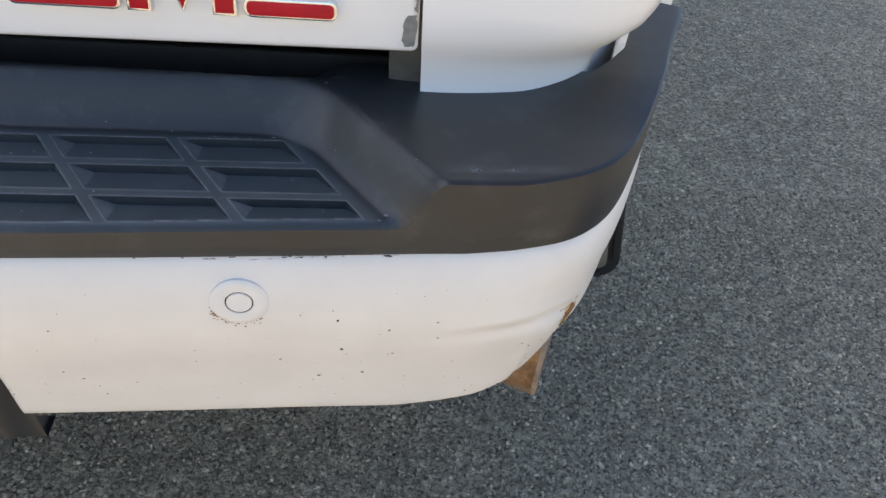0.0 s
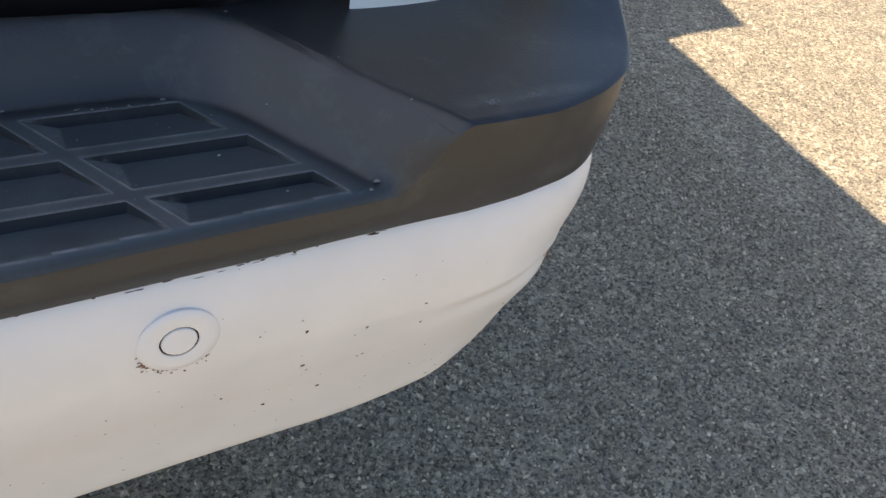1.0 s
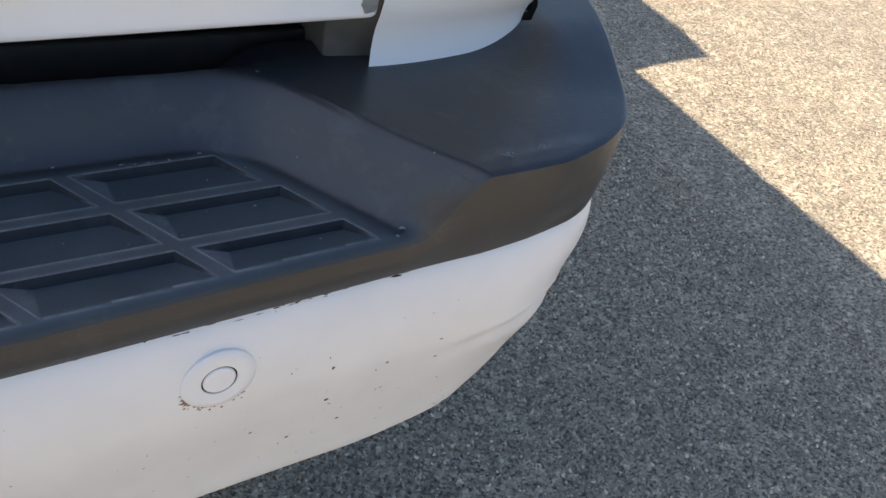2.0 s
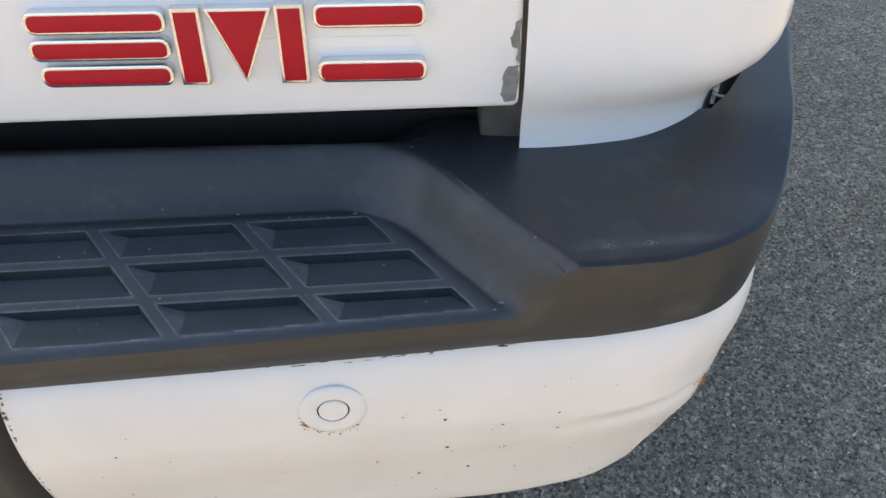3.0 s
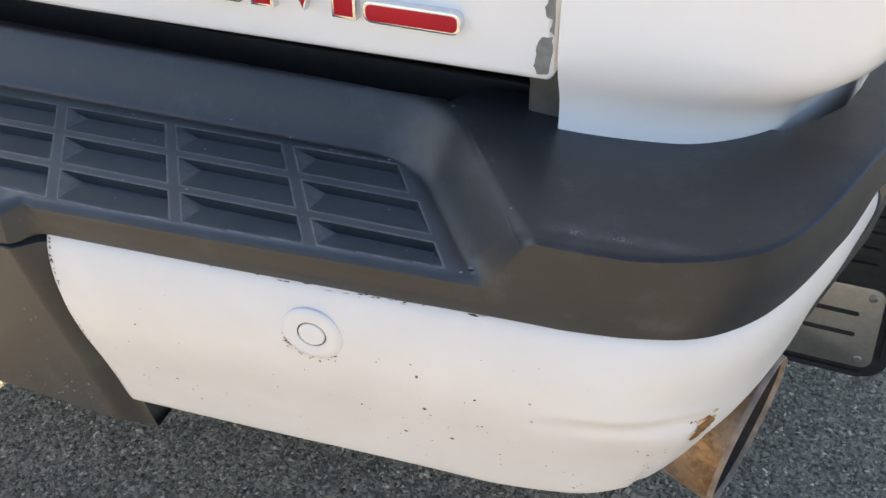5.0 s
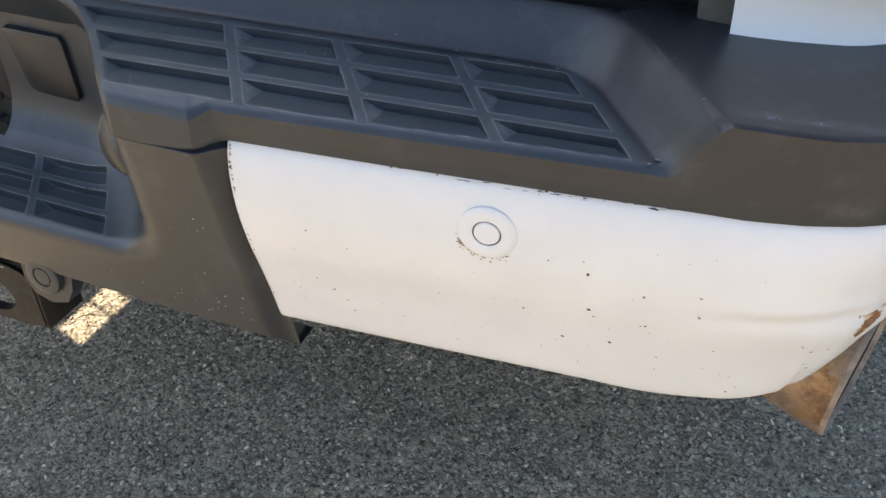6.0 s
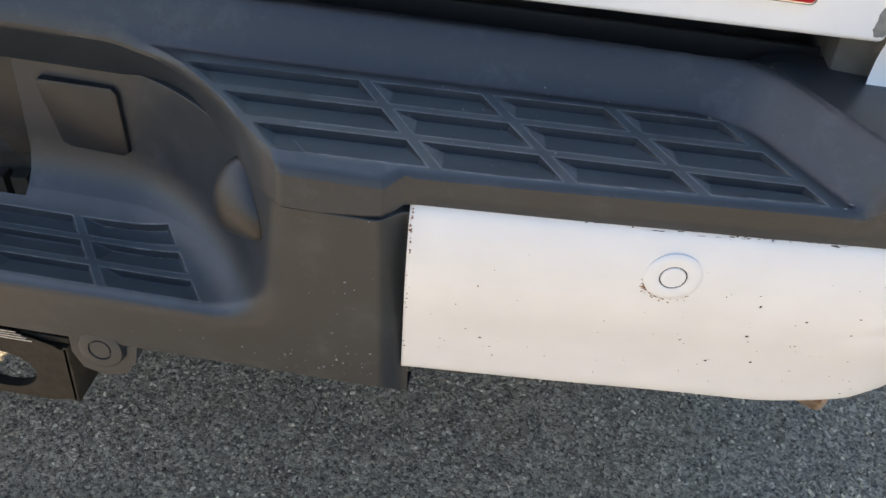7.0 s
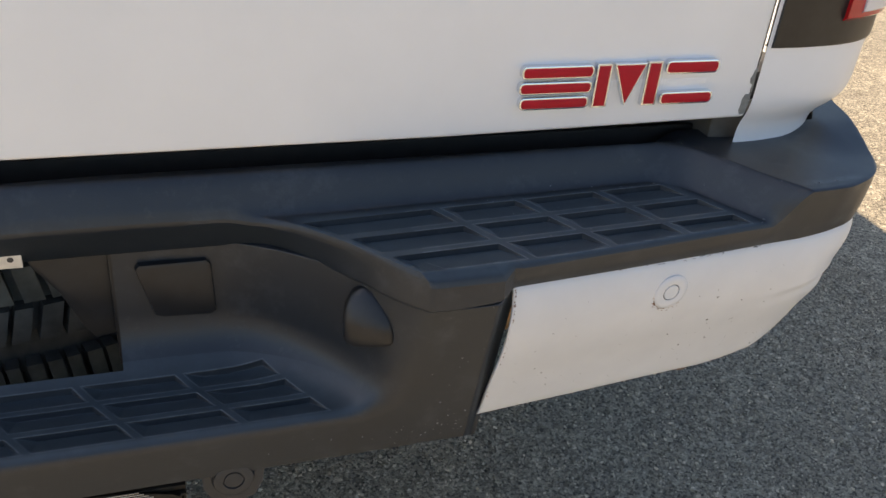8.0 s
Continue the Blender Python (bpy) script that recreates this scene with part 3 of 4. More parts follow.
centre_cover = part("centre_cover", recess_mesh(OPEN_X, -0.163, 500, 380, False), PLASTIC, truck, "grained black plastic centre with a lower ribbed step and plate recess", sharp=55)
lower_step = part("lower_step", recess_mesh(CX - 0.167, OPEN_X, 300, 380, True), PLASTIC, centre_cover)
for ob in (centre_cover, lower_step):
    co = np.empty(len(ob.data.vertices) * 3)
    ob.data.vertices.foreach_get("co", co)
    co = co.reshape(-1, 3)
    on_pad = (co[:, 2] > 0.648) & (co[:, 2] < 0.672) & (co[:, 0] < -0.27)
    # the lower step takes the painted sky light more weakly
    ob.data.attributes.new("tread_skylight", "FLOAT", "POINT").data.foreach_set("value", (0.75 * on_pad).astype(np.float32))
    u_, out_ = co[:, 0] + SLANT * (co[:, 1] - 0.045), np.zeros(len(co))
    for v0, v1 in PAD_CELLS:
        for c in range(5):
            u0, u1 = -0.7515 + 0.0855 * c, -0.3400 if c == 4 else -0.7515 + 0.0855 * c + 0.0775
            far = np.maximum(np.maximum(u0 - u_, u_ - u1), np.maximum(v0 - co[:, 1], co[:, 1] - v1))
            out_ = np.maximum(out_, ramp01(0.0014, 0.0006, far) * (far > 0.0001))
    ob.data.attributes.new("wear_and_sheen", "FLOAT", "POINT").data.foreach_set("value", (0.6 * out_ * on_pad).astype(np.float32))
part("opening_frame", box(OPEN_X - 0.003, OPEN_X + 0.001, 0.111, 0.135, 0.655, 0.79, 0.001), PLASTIC_SMOOTH, centre_cover)
part("opening_top", box(CX - 0.167, OPEN_X - 0.003, 0.108, 0.128, 0.776, 0.800, 0.002), PLASTIC_SMOOTH, centre_cover)
for sgn in (1, -1):
    web = prism([(CX + sgn * a, b) for a, b in ((0.168, 0.780), (0.168, 0.688), (0.146, 0.684), (0.136, 0.700), (0.122, 0.735), (0.104, 0.762), (0.096, 0.780))], (0, 0.128, 0), (1, 0, 0), (0, 0, 1), (0, -1, 0), 0.012, 0.003)
    part("recess_web", web, PLASTIC_SMOOTH, centre_cover)

# blank cover beside the plate recess
cap = prism([(-0.462, 0.765), (-0.465, 0.761), (-0.452, 0.712), (-0.445, 0.709), (-0.404, 0.707), (-0.399, 0.711), (-0.402, 0.760), (-0.406, 0.765)], (0, 0.1135, 0), (1, 0, 0), (0, 0, 1), (0, -1, 0), 0.012, 0.0025)
part("blank_cover", cap, PLASTIC_SMOOTH, centre_cover, "square black plastic blanking cover")
# plate lamp, a wedge-shaped hood on the slanting wall, its upper half leaning back
lx = Vector((0.871, -0.491, 0))
ln = Vector((-0.491, -0.871, 0))
lc = Vector((-0.303, 0.022, 0))
hood = bmesh.new()
outl = spline([(0.000, 0.7570), (0.004, 0.7660), (0.014, 0.7725), (0.025, 0.7690), (0.036, 0.7580), (0.0435, 0.7450), (0.0455, 0.7330), (0.0425, 0.7250), (0.030, 0.7205), (0.012, 0.7165), (0.002, 0.7210), (0.000, 0.7350), (0.000, 0.7570)], 49)[:-1]
mid_l = np.array([0.0215, 0.7430])
hrows = []
for sc, h in ((1.0, -0.030), (1.0, -0.0035), (0.985, -0.0012), (0.94, 0.0006), (0.86, 0.0020), (0.74, 0.0032), (0.56, 0.0042), (0.36, 0.0048), (0.15, 0.0050), (0.02, 0.0050)):
    ring_ = mid_l + (outl - mid_l) * sc
    hrows.append([lc + lx * float(u) + Vector((0, 0, float(w))) + ln * (h - 0.42 * float(soft_max(0.0, w - 0.7435, 0.008)) - 0.05 * max(0.0, 0.7435 - float(w)) * (h > -0.02)) for u, w in ring_])
loft(hrows, close_u=True, bm=hood)
part("plate_lamp", hood, PLASTIC_SMOOTH, centre_cover, "rounded black plate lamp hood", sharp=60)
# metal tab for the plate
tabm = part("plate_tab", box(-0.567, -0.549, 0.0975, 0.0995, 0.776, 0.7925, 0.0006), ZINC, centre_cover, "bare metal plate tab with a hole")
part("tab_hole", disc_stack([(0.0025, 0), (0.0, 0.0002)], (-0.5575, 0.0973, 0.7845), (0, -1, 0), 16), BLACK, tabm)
part("bumper_plug", disc_stack([(0.0195, -0.012), (0.0190, -0.002), (0.0175, -0.0025), (0.0172, 0.0006), (0.0162, 0.0012), (0.0095, 0.0012), (0.0090, -0.0002), (0.0082, -0.0002), (0.0078, 0.0010), (0, 0.0012)], (-0.399, face_y(0.590) - 0.0025, 0.590), (0, -1, 0.08), 36), PLASTIC, centre_cover, "round black plug under the lower step")
part("plug_tab", prism([(-0.028, 0.028), (-0.026, -0.006), (-0.018, -0.020), (0.0, -0.025), (0.018, -0.020), (0.026, -0.006), (0.030, 0.028)], (-0.399, face_y(0.59) + 0.001, 0.586), (1, 0, 0), (0, 0.1, 1), (0, 1, 0), 0.014), PLASTIC, centre_cover)

# ---- scuffs and grit on the black cover ----
SCUFF = simple("pale_scuffs", (0.26, 0.265, 0.27), 0.8, var=0.3, scale=200)
sc_ = bmesh.new()


def fleck(x, y, z, r, squash=1.0):
    k_ = 7
    a_ = rng.uniform(0, 6.28)
    ring_ = []
    for j_ in range(k_):
        u_, w_ = r * rng.uniform(0.6, 1.3) * math.cos(2 * math.pi * j_ / k_), squash * r * rng.uniform(0.6, 1.3) * math.sin(2 * math.pi * j_ / k_)
        ring_.append(sc_.verts.new((x + u_ * math.cos(0.1) - w_ * 0.1, y + u_ * 0.1 + w_, z + 0.0002)))
    mid_ = sc_.verts.new((x, y, z + 0.0007))
    for j_ in range(k_):
        sc_.faces.new((ring_[j_], ring_[(j_ + 1) % k_], mid_))


def top_fleck(x, y, r, squash=1.0):
    fleck(x, y, float(step_height(np.float64(x), np.float64(y))), r, squash)


for _ in range(90):
    x = rng.choice([rng.gauss(0.1385, 0.0011), rng.gauss(0.1385, 0.0011), rng.gauss(0.160, 0.0018)])
    top_fleck(x, 0.0080 + 0.10 * max(0, x - 0.12) + rng.gauss(0, 0.0010), rng.uniform(0.0001, 0.0004), 0.8)
for _ in range(38):
    top_fleck(rng.uniform(-0.2, 0.09), rng.uniform(0.0, 0.085), rng.choice([0.0003, 0.0004, 0.0005, 0.0008]))
for x, y, r in ((0.0125, 0.0825, 0.0012), (0.089, 0.010, 0.0016), (0.085, 0.006, 0.0012), (0.105, 0.020, 0.0008), (0.045, 0.10, 0.0010), (-0.095, 0.086, 0.0010)):
    top_fleck(x, y, r)
for _ in range(12):
    top_fleck(rng.uniform(-0.03, 0.015), 0.0800 + rng.gauss(0, 0.0006), rng.uniform(0.0003, 0.0008), 0.4)
for turn_no in range(100):      # grit on the upright faces
    x, z = rng.uniform(-0.40, -0.185), rng.uniform(0.605, 0.775)
    if turn_no > 60:
        x, z = rng.uniform(-0.26, -0.185), rng.uniform(0.604, 0.640)
    if x < -0.235 and z > 0.632:
        continue
    y_, r_ = face_y(z) - 0.0003, rng.choice([0.0003, 0.0004, 0.0006, 0.0010])
    ring_ = [sc_.verts.new((x + r_ * rng.uniform(0.6, 1.3) * math.cos(j_ * 1.047), y_, z + r_ * rng.uniform(0.5, 1.1) * math.sin(j_ * 1.047))) for j_ in range(6)]
    mid_ = sc_.verts.new((x, y_ - 0.0006, z))
    for j_ in range(6):
        sc_.faces.new((ring_[j_], ring_[(j_ + 1) % 6], mid_))
tagged(part("scuffing", sc_, SCUFF, bumper_cover, "pale scuffs and grit"), kind="stuff")

# ---- tow hitch ----
hitch = part("tow_hitch", box(-0.715, -0.585, 0.03, 0.30, 0.490, 0.575, 0.008), DIRTY, truck, "rusty black tow hitch receiver under the bumper")
k = 20
hole = [(-0.503 + 0.0305 * math.cos(2 * math.pi * j / k), 0.527 + 0.0205 * math.sin(2 * math.pi * j / k)) for j in range(k)]
rect = []
for cx_, cz_ in hole:
    ang = math.atan2((cz_ - 0.527) / 0.042, (cx_ + 0.503) / 0.072)
    m_ = max(abs(math.cos(ang)), abs(math.sin(ang)))
    rect.append((-0.5035 + 0.0615 * math.cos(ang) / m_, 0.532 + 0.034 * math.sin(ang) / m_))
hb = loft([[(x, 0.030, z) for x, z in hole], [(x, 0.030, z) for x, z in rect], [(x, 0.040, z) for x, z in rect], [(x, 0.040, z) for x, z in hole]], close_u=True, close_v=True)
chain_plate = part("chain_plate", hb, DIRTY, hitch, "black steel chain plate with an oval hole")
part("side_plate", box(-0.4450, -0.4400, 0.030, 0.075, 0.500, 0.563, 0.001), DIRTY, hitch)
# added black block standing in for the shade behind the oval hole
part("hole_shade_block", box(-0.575, -0.5115, 0.075, 0.125, 0.495, 0.565, 0.004), RUBBER, hitch)
part("top_plate", box(-0.575, -0.440, 0.034, 0.15, 0.564, 0.570, 0.001), DIRTY, hitch)
part("label_plate", prism([(-0.525, 0.568), (-0.49, 0.566), (-0.445, 0.561), (-0.452, 0.5655), (-0.49, 0.5755), (-0.52, 0.5775)], (0, 0.0285, 0), (1, 0, 0), (0, 0, 1), (0, 1, 0), 0.001), DIRTY, hitch)
for j in range(4):
    part("label_bar", box(-0.520 + 0.002 * j, -0.468 - 0.004 * j, 0.0274, 0.0283, 0.5668 + 0.0026 * j, 0.5675 + 0.0026 * j), ZINC, hitch)
part("receiver_tube", disc_stack([(0.020, 0.01), (0.022, 0), (0.031, 0.0), (0.034, 0.006), (0.034, 0.05)], (-0.586, 0.024, 0.530), (0, 1, 0), 24), DARK_RUST, hitch, "rusty receiver collar")
part("cross_tube", box(CX - 0.55, -0.12, 0.13, 0.19, 0.500, 0.560, 0.008), BLACK, hitch)

# ---- spare tyre under the bed ----
def tyre(name, centre, axis, radius, width, parent, label):
    n_ = 160
    axis = Vector(axis).normalized()
    sd = axis.orthogonal().normalized()
    upv = axis.cross(sd)
    prof = [(radius * 0.62, -width * 0.36), (radius * 0.80, -width * 0.5), (radius * 0.92, -width * 0.5), (radius * 0.945, -width * 0.46), (radius * 0.95, 0), (radius * 0.945, width * 0.46), (radius * 0.92, width * 0.5), (radius * 0.80, width * 0.5), (radius * 0.62, width * 0.36)]
    ob = part(name, disc_stack(prof, centre, axis, n_), TYRE, parent, label)
    blocks = bmesh.new()
    for lane, (h0, h1, count) in enumerate(((-0.47, -0.24, 128), (-0.13, 0.02, 96), (0.045, 0.20, 96), (0.26, 0.47, 128))):
        for j in range(count):
            a0 = 2 * math.pi * (j + 0.32 * (lane % 2)) / count
            a1 = a0 + 2 * math.pi / count * (0.72 + 0.08 * math.sin(j * 2.4))
            skew = 0.02 * (1 if lane % 2 else -1)
            q = []
            for r in (radius * 0.935, radius):
                for a, h in ((a0, h0), (a1, h0), (a1 + skew, h1), (a0 + skew, h1)):
                    q.append(blocks.verts.new(Vector(centre) + axis * h * width + (sd * math.cos(a) + upv * math.sin(a)) * r))
            for f in ((4, 5, 6, 7), (0, 1, 5, 4), (1, 2, 6, 5), (2, 3, 7, 6), (3, 0, 4, 7)):
                blocks.faces.new([q[t_] for t_ in f])
    tagged(part("tyre_tread", blocks, TYRE, ob), kind="stuff")
    return ob


tyre("spare_tyre", (CX, 0.60, 0.612), (0, 0.10, 1), 0.395, 0.25, truck, "dusty spare tyre slung under the bed")

# ---- tailgate and bed ----
gate = box(2 * CX - 0.1025, 0.1025, 0.0905, 0.135, 0.8740, 1.36, 0.0045, 4)
bmesh.ops.bisect_plane(gate, geom=gate.verts[:] + gate.edges[:] + gate.faces[:], plane_co=(-0.2, 0, 0), plane_no=(1, 0, 0))
for w in gate.verts:      # the lower edge hangs a little crooked
    if w.co.z < 0.9 and w.co.x > 0:
        w.co.z += 0.0045
tailgate = part("tailgate", gate, WHITE, truck, "white painted tailgate with a chipped lower corner")
part("tailgate_flange", box(2 * CX - 0.09, 0.09, 0.128, 0.150, 0.868, 1.30, 0.003), SILL, tailgate)
part("rear_sill", box(CX - 0.80, 0.150, 0.118, 0.215, 0.780, 0.815, 0.004), SILL, truck, "black sill under the tailgate")
# added dark sheet that closes the gap at the bed's corner, for its shade
part("gap_shade_sheet", loft([[(a - 0.001, b, 0.70), (a + 0.002, b, 0.80), (a + 0.003, b, 0.8475)] for _, a, b in qc[3:].tolist()]), RUBBER, truck)
part("bed_bracket", prism([(0, 0.80), (0.006, 0.80), (0.007, 0.842), (0.001, 0.842)], (0.2335, 0.167, 0), (0.93, -0.37, 0), (0, 0, 1), (0.37, 0.93, 0), 0.003), BRUSHED, truck, "bare metal bracket in the gap beside the bed")
# added black tray below the same gap, so that its depth stays dark
part("gap_shade_tray", box(0.12, 0.247, 0.135, 0.235, 0.765, 0.785, 0.004), BLACK, truck)
part("sill_strip", box(CX - 0.74, 0.095, 0.142, 0.148, 0.812, 0.850, 0.002), RUBBER, truck, "black rubber strip in the tailgate gap")
# added panel that blocks bright ground behind the tailgate gap
part("gap_shade_panel", box(CX - 0.80, 0.10, 0.205, 0.235, 0.780, 0.895, 0.004), SILL, truck)
part("bed_floor", box(CX - 0.915, CX + 0.915, 0.34, 1.86, 0.89, 0.91), BLACK, truck)
part("bed_floor", box(CX - 0.85, CX + 0.85, 0.152, 0.34, 0.87, 0.90), BLACK, truck)

BED0 = spline([(0.1050, 0.1015), (0.131, 0.1030), (0.150, 0.1055), (0.170, 0.1095), (0.190, 0.1160), (0.206, 0.1245), (0.2160, 0.1350), (0.2235, 0.153), (0.2370, 0.184), (0.2550, 0.230), (0.266, 0.30), (0.271, 0.36)], 90)
BED2 = spline([(0.1045, 0.0895), (0.150, 0.0905), (0.200, 0.098), (0.240, 0.117), (0.262, 0.150), (0.275, 0.20), (0.281, 0.27), (0.284, 0.33), (0.285, 0.36)], 90)


def bed_skin(sign=1):
    rows = []
    for p0, p2 in zip(BED0, BED2):
        col = []
        for z, k in ((0.790, -0.05), (0.825, -0.02), (0.836, 0.0), (0.846, 0.0), (0.852, -0.01), (0.858, 0.02), (0.865, 0.10), (0.872, 0.30), (0.880, 0.62), (0.887, 0.83), (0.895, 0.95), (0.905, 1.0), (0.95, 1.02), (1.1, 1.03), (1.3, 1.0), (1.40, 0.96), (1.42, 0.80), (1.42, 0.0)):
            p = p0 + (p2 - p0) * k
            col.append((p[0] if sign > 0 else 2 * CX - p[0], p[1], z))
        rows.append(col)
    return loft(rows)


part("bed_corner", bed_skin(1), WHITE, truck, "white rear bed corner panel", sharp=50)
part("bed_corner", bed_skin(-1), WHITE, truck, sharp=50)
part("corner_post", box(0.084, 0.122, 0.114, 0.20, 0.816, 1.38, 0.002), SILL, truck)
def side_panel(sign, y_end):
    """Lower bed side between the bumper's end and the wheel arch, with an upright crease."""
    rows = []
    for y in (0.280, 0.31, 0.345, 0.40, 0.432, 0.440, 0.444, 0.448, 0.456, 0.50, 0.58, y_end - 0.004, y_end):
        u = (y - 0.345) / 0.352
        crease = 0.0035 * math.exp(-((y - 0.444) / 0.006) ** 2) - 0.004 * step(0.446, 0.46, y) * step(0.70, 0.5, y)
        col = []
        for z in (0.55, 0.60, 0.66, 0.70, 0.75, 0.80, 0.85, 0.90, 1.0, 1.2, 1.41):
            z = max(z, 0.755 - 2.2 * max(0.0, y - 0.37)) if z < 0.76 and sign > 0 else z
            x = 0.284 + (0.058 + 0.125 * (z - 0.66)) * u - 0.008 * step(0.345, 0.27, y) + crease - 0.012 * (y == y_end)
            col.append((x if sign > 0 else 2 * CX - x, y, z))
        rows.append(col)
    return loft(rows)


part("bed_side", side_panel(1, 0.696), WHITE, truck, "white lower bed side with an upright crease", sharp=60)
# Unseen left panels, added to block the sun except for one small patch
part("bed_side", side_panel(-1, 0.600), WHITE, truck, sharp=60)
part("bed_side", box(2 * CX - 0.335, 2 * CX - 0.30, 0.598, 0.785, 0.55, 0.738, 0.004), WHITE, truck)
part("bed_side", box(2 * CX - 0.335, 2 * CX - 0.30, 0.598, 0.785, 0.846, 1.0, 0.004), WHITE, truck)
part("bed_side", box(2 * CX - 0.335, 2 * CX - 0.30, 0.596, 0.606, 0.736, 0.85, 0.002), WHITE, truck)
for sgn in (1, -1):
    part("bed_side", box(*sorted((CX + sgn * 0.93, CX + sgn * 0.966)), 0.712 if sgn > 0 else 0.735, 1.86, 0.72, 1.42, 0.012), WHITE, truck, "white bed side panel")
    # dark strip standing in for the shaded gap beside the arch
    part("gap_shade_strip", prism([(CX + sgn * a, b) for a, b in ((0.980, 0.56), (0.9925, 0.56), (1.003, 0.66), (1.015, 0.755), (1.098, 1.40), (1.080, 1.40), (1.002, 0.755), (0.990, 0.66))], (0, 0.7065, 0), (1, 0, 0), (0, 0, 1), (0, -1, 0), 0.003), RUBBER, truck)

# ---- rear wheel arch ----
ctr = [(0.300, 0.460), (0.345, 0.467), (0.382, 0.488), (0.403, 0.517), (0.4165, 0.550), (0.430, 0.66), (0.439, 0.71), (0.449, 0.76), (0.466, 0.90), (0.470, 1.02), (0.45, 1.10), (0.40, 1.15), (0.36, 1.155)]
arow = spline(ctr, 80)
rows = []
for inset, yy in ((0.120, 0.7035), (0.050, 0.7005), (0.034, 0.7000), (0.030, 0.7008), (0.006, 0.714), (0.001, 0.719), (0.0, 0.725), (0.0, 0.76), (-0.002, 0.95), (-0.002, 1.60)):
    rows.append([(max(0.3515 + 0.12 * (b - 0.66), a - inset), yy, b + inset * (0.6 * step(0.53, 0.46, b))) for a, b in arow])
arch = loft(rows)
flare = part("wheel_arch_flare", arch, WHITE, truck, "white wheel arch flare with a screw", sharp=50)
scr = (0.383, 0.6995, 0.612)
part("screw_dimple", disc_stack([(0.0150, -0.0008), (0.0125, 0.0010), (0.0105, 0.0008), (0.0095, -0.0005)], scr, (0, -1, 0.1), 28), WHITE, flare)
part("screw_recess", disc_stack([(0.0084, 0.0), (0.0078, 0.0004), (0.0, 0.0004)], scr, (0, -1, 0.1), 24), PRIMER, flare)
screw = part("screw", disc_stack([(0.0066, -0.002), (0.0066, 0.0009), (0.005, 0.0020), (0.0, 0.0022)], (scr[0] + 0.001, scr[1], scr[2] - 0.001), (0, -1, 0.1), 20), ZINC, flare, "dull metal screw")
for dx_, dz_ in ((0.0025, 0.0015), (0.001, -0.003), (0.0035, -0.001)):
    part("screw_rust", disc_stack([(0.0024, 0.0018), (0.0016, 0.0030), (0.0, 0.0032)], (scr[0] + dx_, scr[1], scr[2] + dz_), (0, -1, 0.1), 9), DARK_RUST, screw)

# ---- mud flap ----
def round_rect(x0, x1, z0, z1, r, seg=6):
    out = []
    for cx_, cz_, a0 in ((x1 - r, z1 - r, 0), (x0 + r, z1 - r, 90), (x0 + r, z0 + r, 180), (x1 - r, z0 + r, 270)):
        for j in range(seg + 1):
            a = radians(a0 + 90 * j / seg)
            out.append((cx_ + r * math.cos(a), cz_ + r * math.sin(a)))
    return out


FY = 0.740
SHEAR = Vector((-0.09, 0, 1))


def flap_piece(name, x0, x1, z0, z1, r, mat, parent, front, depth, bevel, label="", back=False):
    pc = prism(round_rect(x0, x1, z0, z1, r), (0.09 * 0.33, front, 0), (1, 0, 0), SHEAR, (0, -1, 0), depth, bevel)
    return part(name, pc, mat, parent, label)


flap = flap_piece("mud_flap", 0.075, 0.4365, 0.187, 0.66, 0.040, RUBBER, truck, FY + 0.010, 0.010, 0.002, "black rubber mud flap with a stainless plate")
flap_piece("flap_rim", 0.4225, 0.4335, 0.225, 0.62, 0.005, RUBBER, flap, FY, 0.005, 0.002)
flap_piece("flap_rim", 0.085, 0.405, 0.190, 0.199, 0.004, RUBBER, flap, FY, 0.005, 0.002)
for j in range(4):
    flap_piece("flap_rib", 0.11, 0.398, 0.366 + 0.024 * j, 0.380 + 0.024 * j, 0.006, RUBBER, flap, FY, 0.005, 0.0015)
flap_piece("flap_panel", 0.10, 0.405, 0.475, 0.60, 0.012, RUBBER, flap, FY, 0.003, 0.001)
plate = flap_piece("flap_plate", 0.115, 0.4140, 0.208, 0.3425, 0.016, BRUSHED, flap, FY - 0.001, 0.003, 0.0008, "stainless steel plate on the mud flap")
for bx_, bz_ in ((0.13, 0.222), (0.405, 0.222), (0.13, 0.328), (0.3995, 0.328)):
    part("plate_bolt", disc_stack([(0.0062, -0.001), (0.0062, 0.001), (0.0045, 0.0022), (0.0025, 0.0022), (0.002, 0.001), (0, 0.001)], (bx_ - 0.09 * (bz_ - 0.33) - (0.0097 if bz_ < 0.3 and bx_ > 0.3 else 0.0), FY - 0.004, bz_), (0, -1, 0), 16), BRUSHED, plate)
for bz_ in (0.263, 0.298):
    flap_piece("plate_slot", 0.318, 0.3855, bz_ - 0.0036, bz_ + 0.0036, 0.003, RUBBER, plate, FY - 0.0040, 0.0006, 0.0)

# ---- exhaust ----
en, eu = Vector((0.955, -0.284, -0.066)).normalized(), Vector((0.2, 0.49, 0.84)).normalized()
ew = en.cross(eu)
ecn = Vector((0.258, 0.287, 0.478))
RU, RW = 0.0745, 0.060


def ering(f, back, drop=0.0):
    return [ecn - en * back + Vector((0, 0, -drop)) + (eu * RU * math.cos(a) + ew * RW * math.sin(a)) * f for a in (2 * math.pi * j_ / 48 for j_ in range(48))]


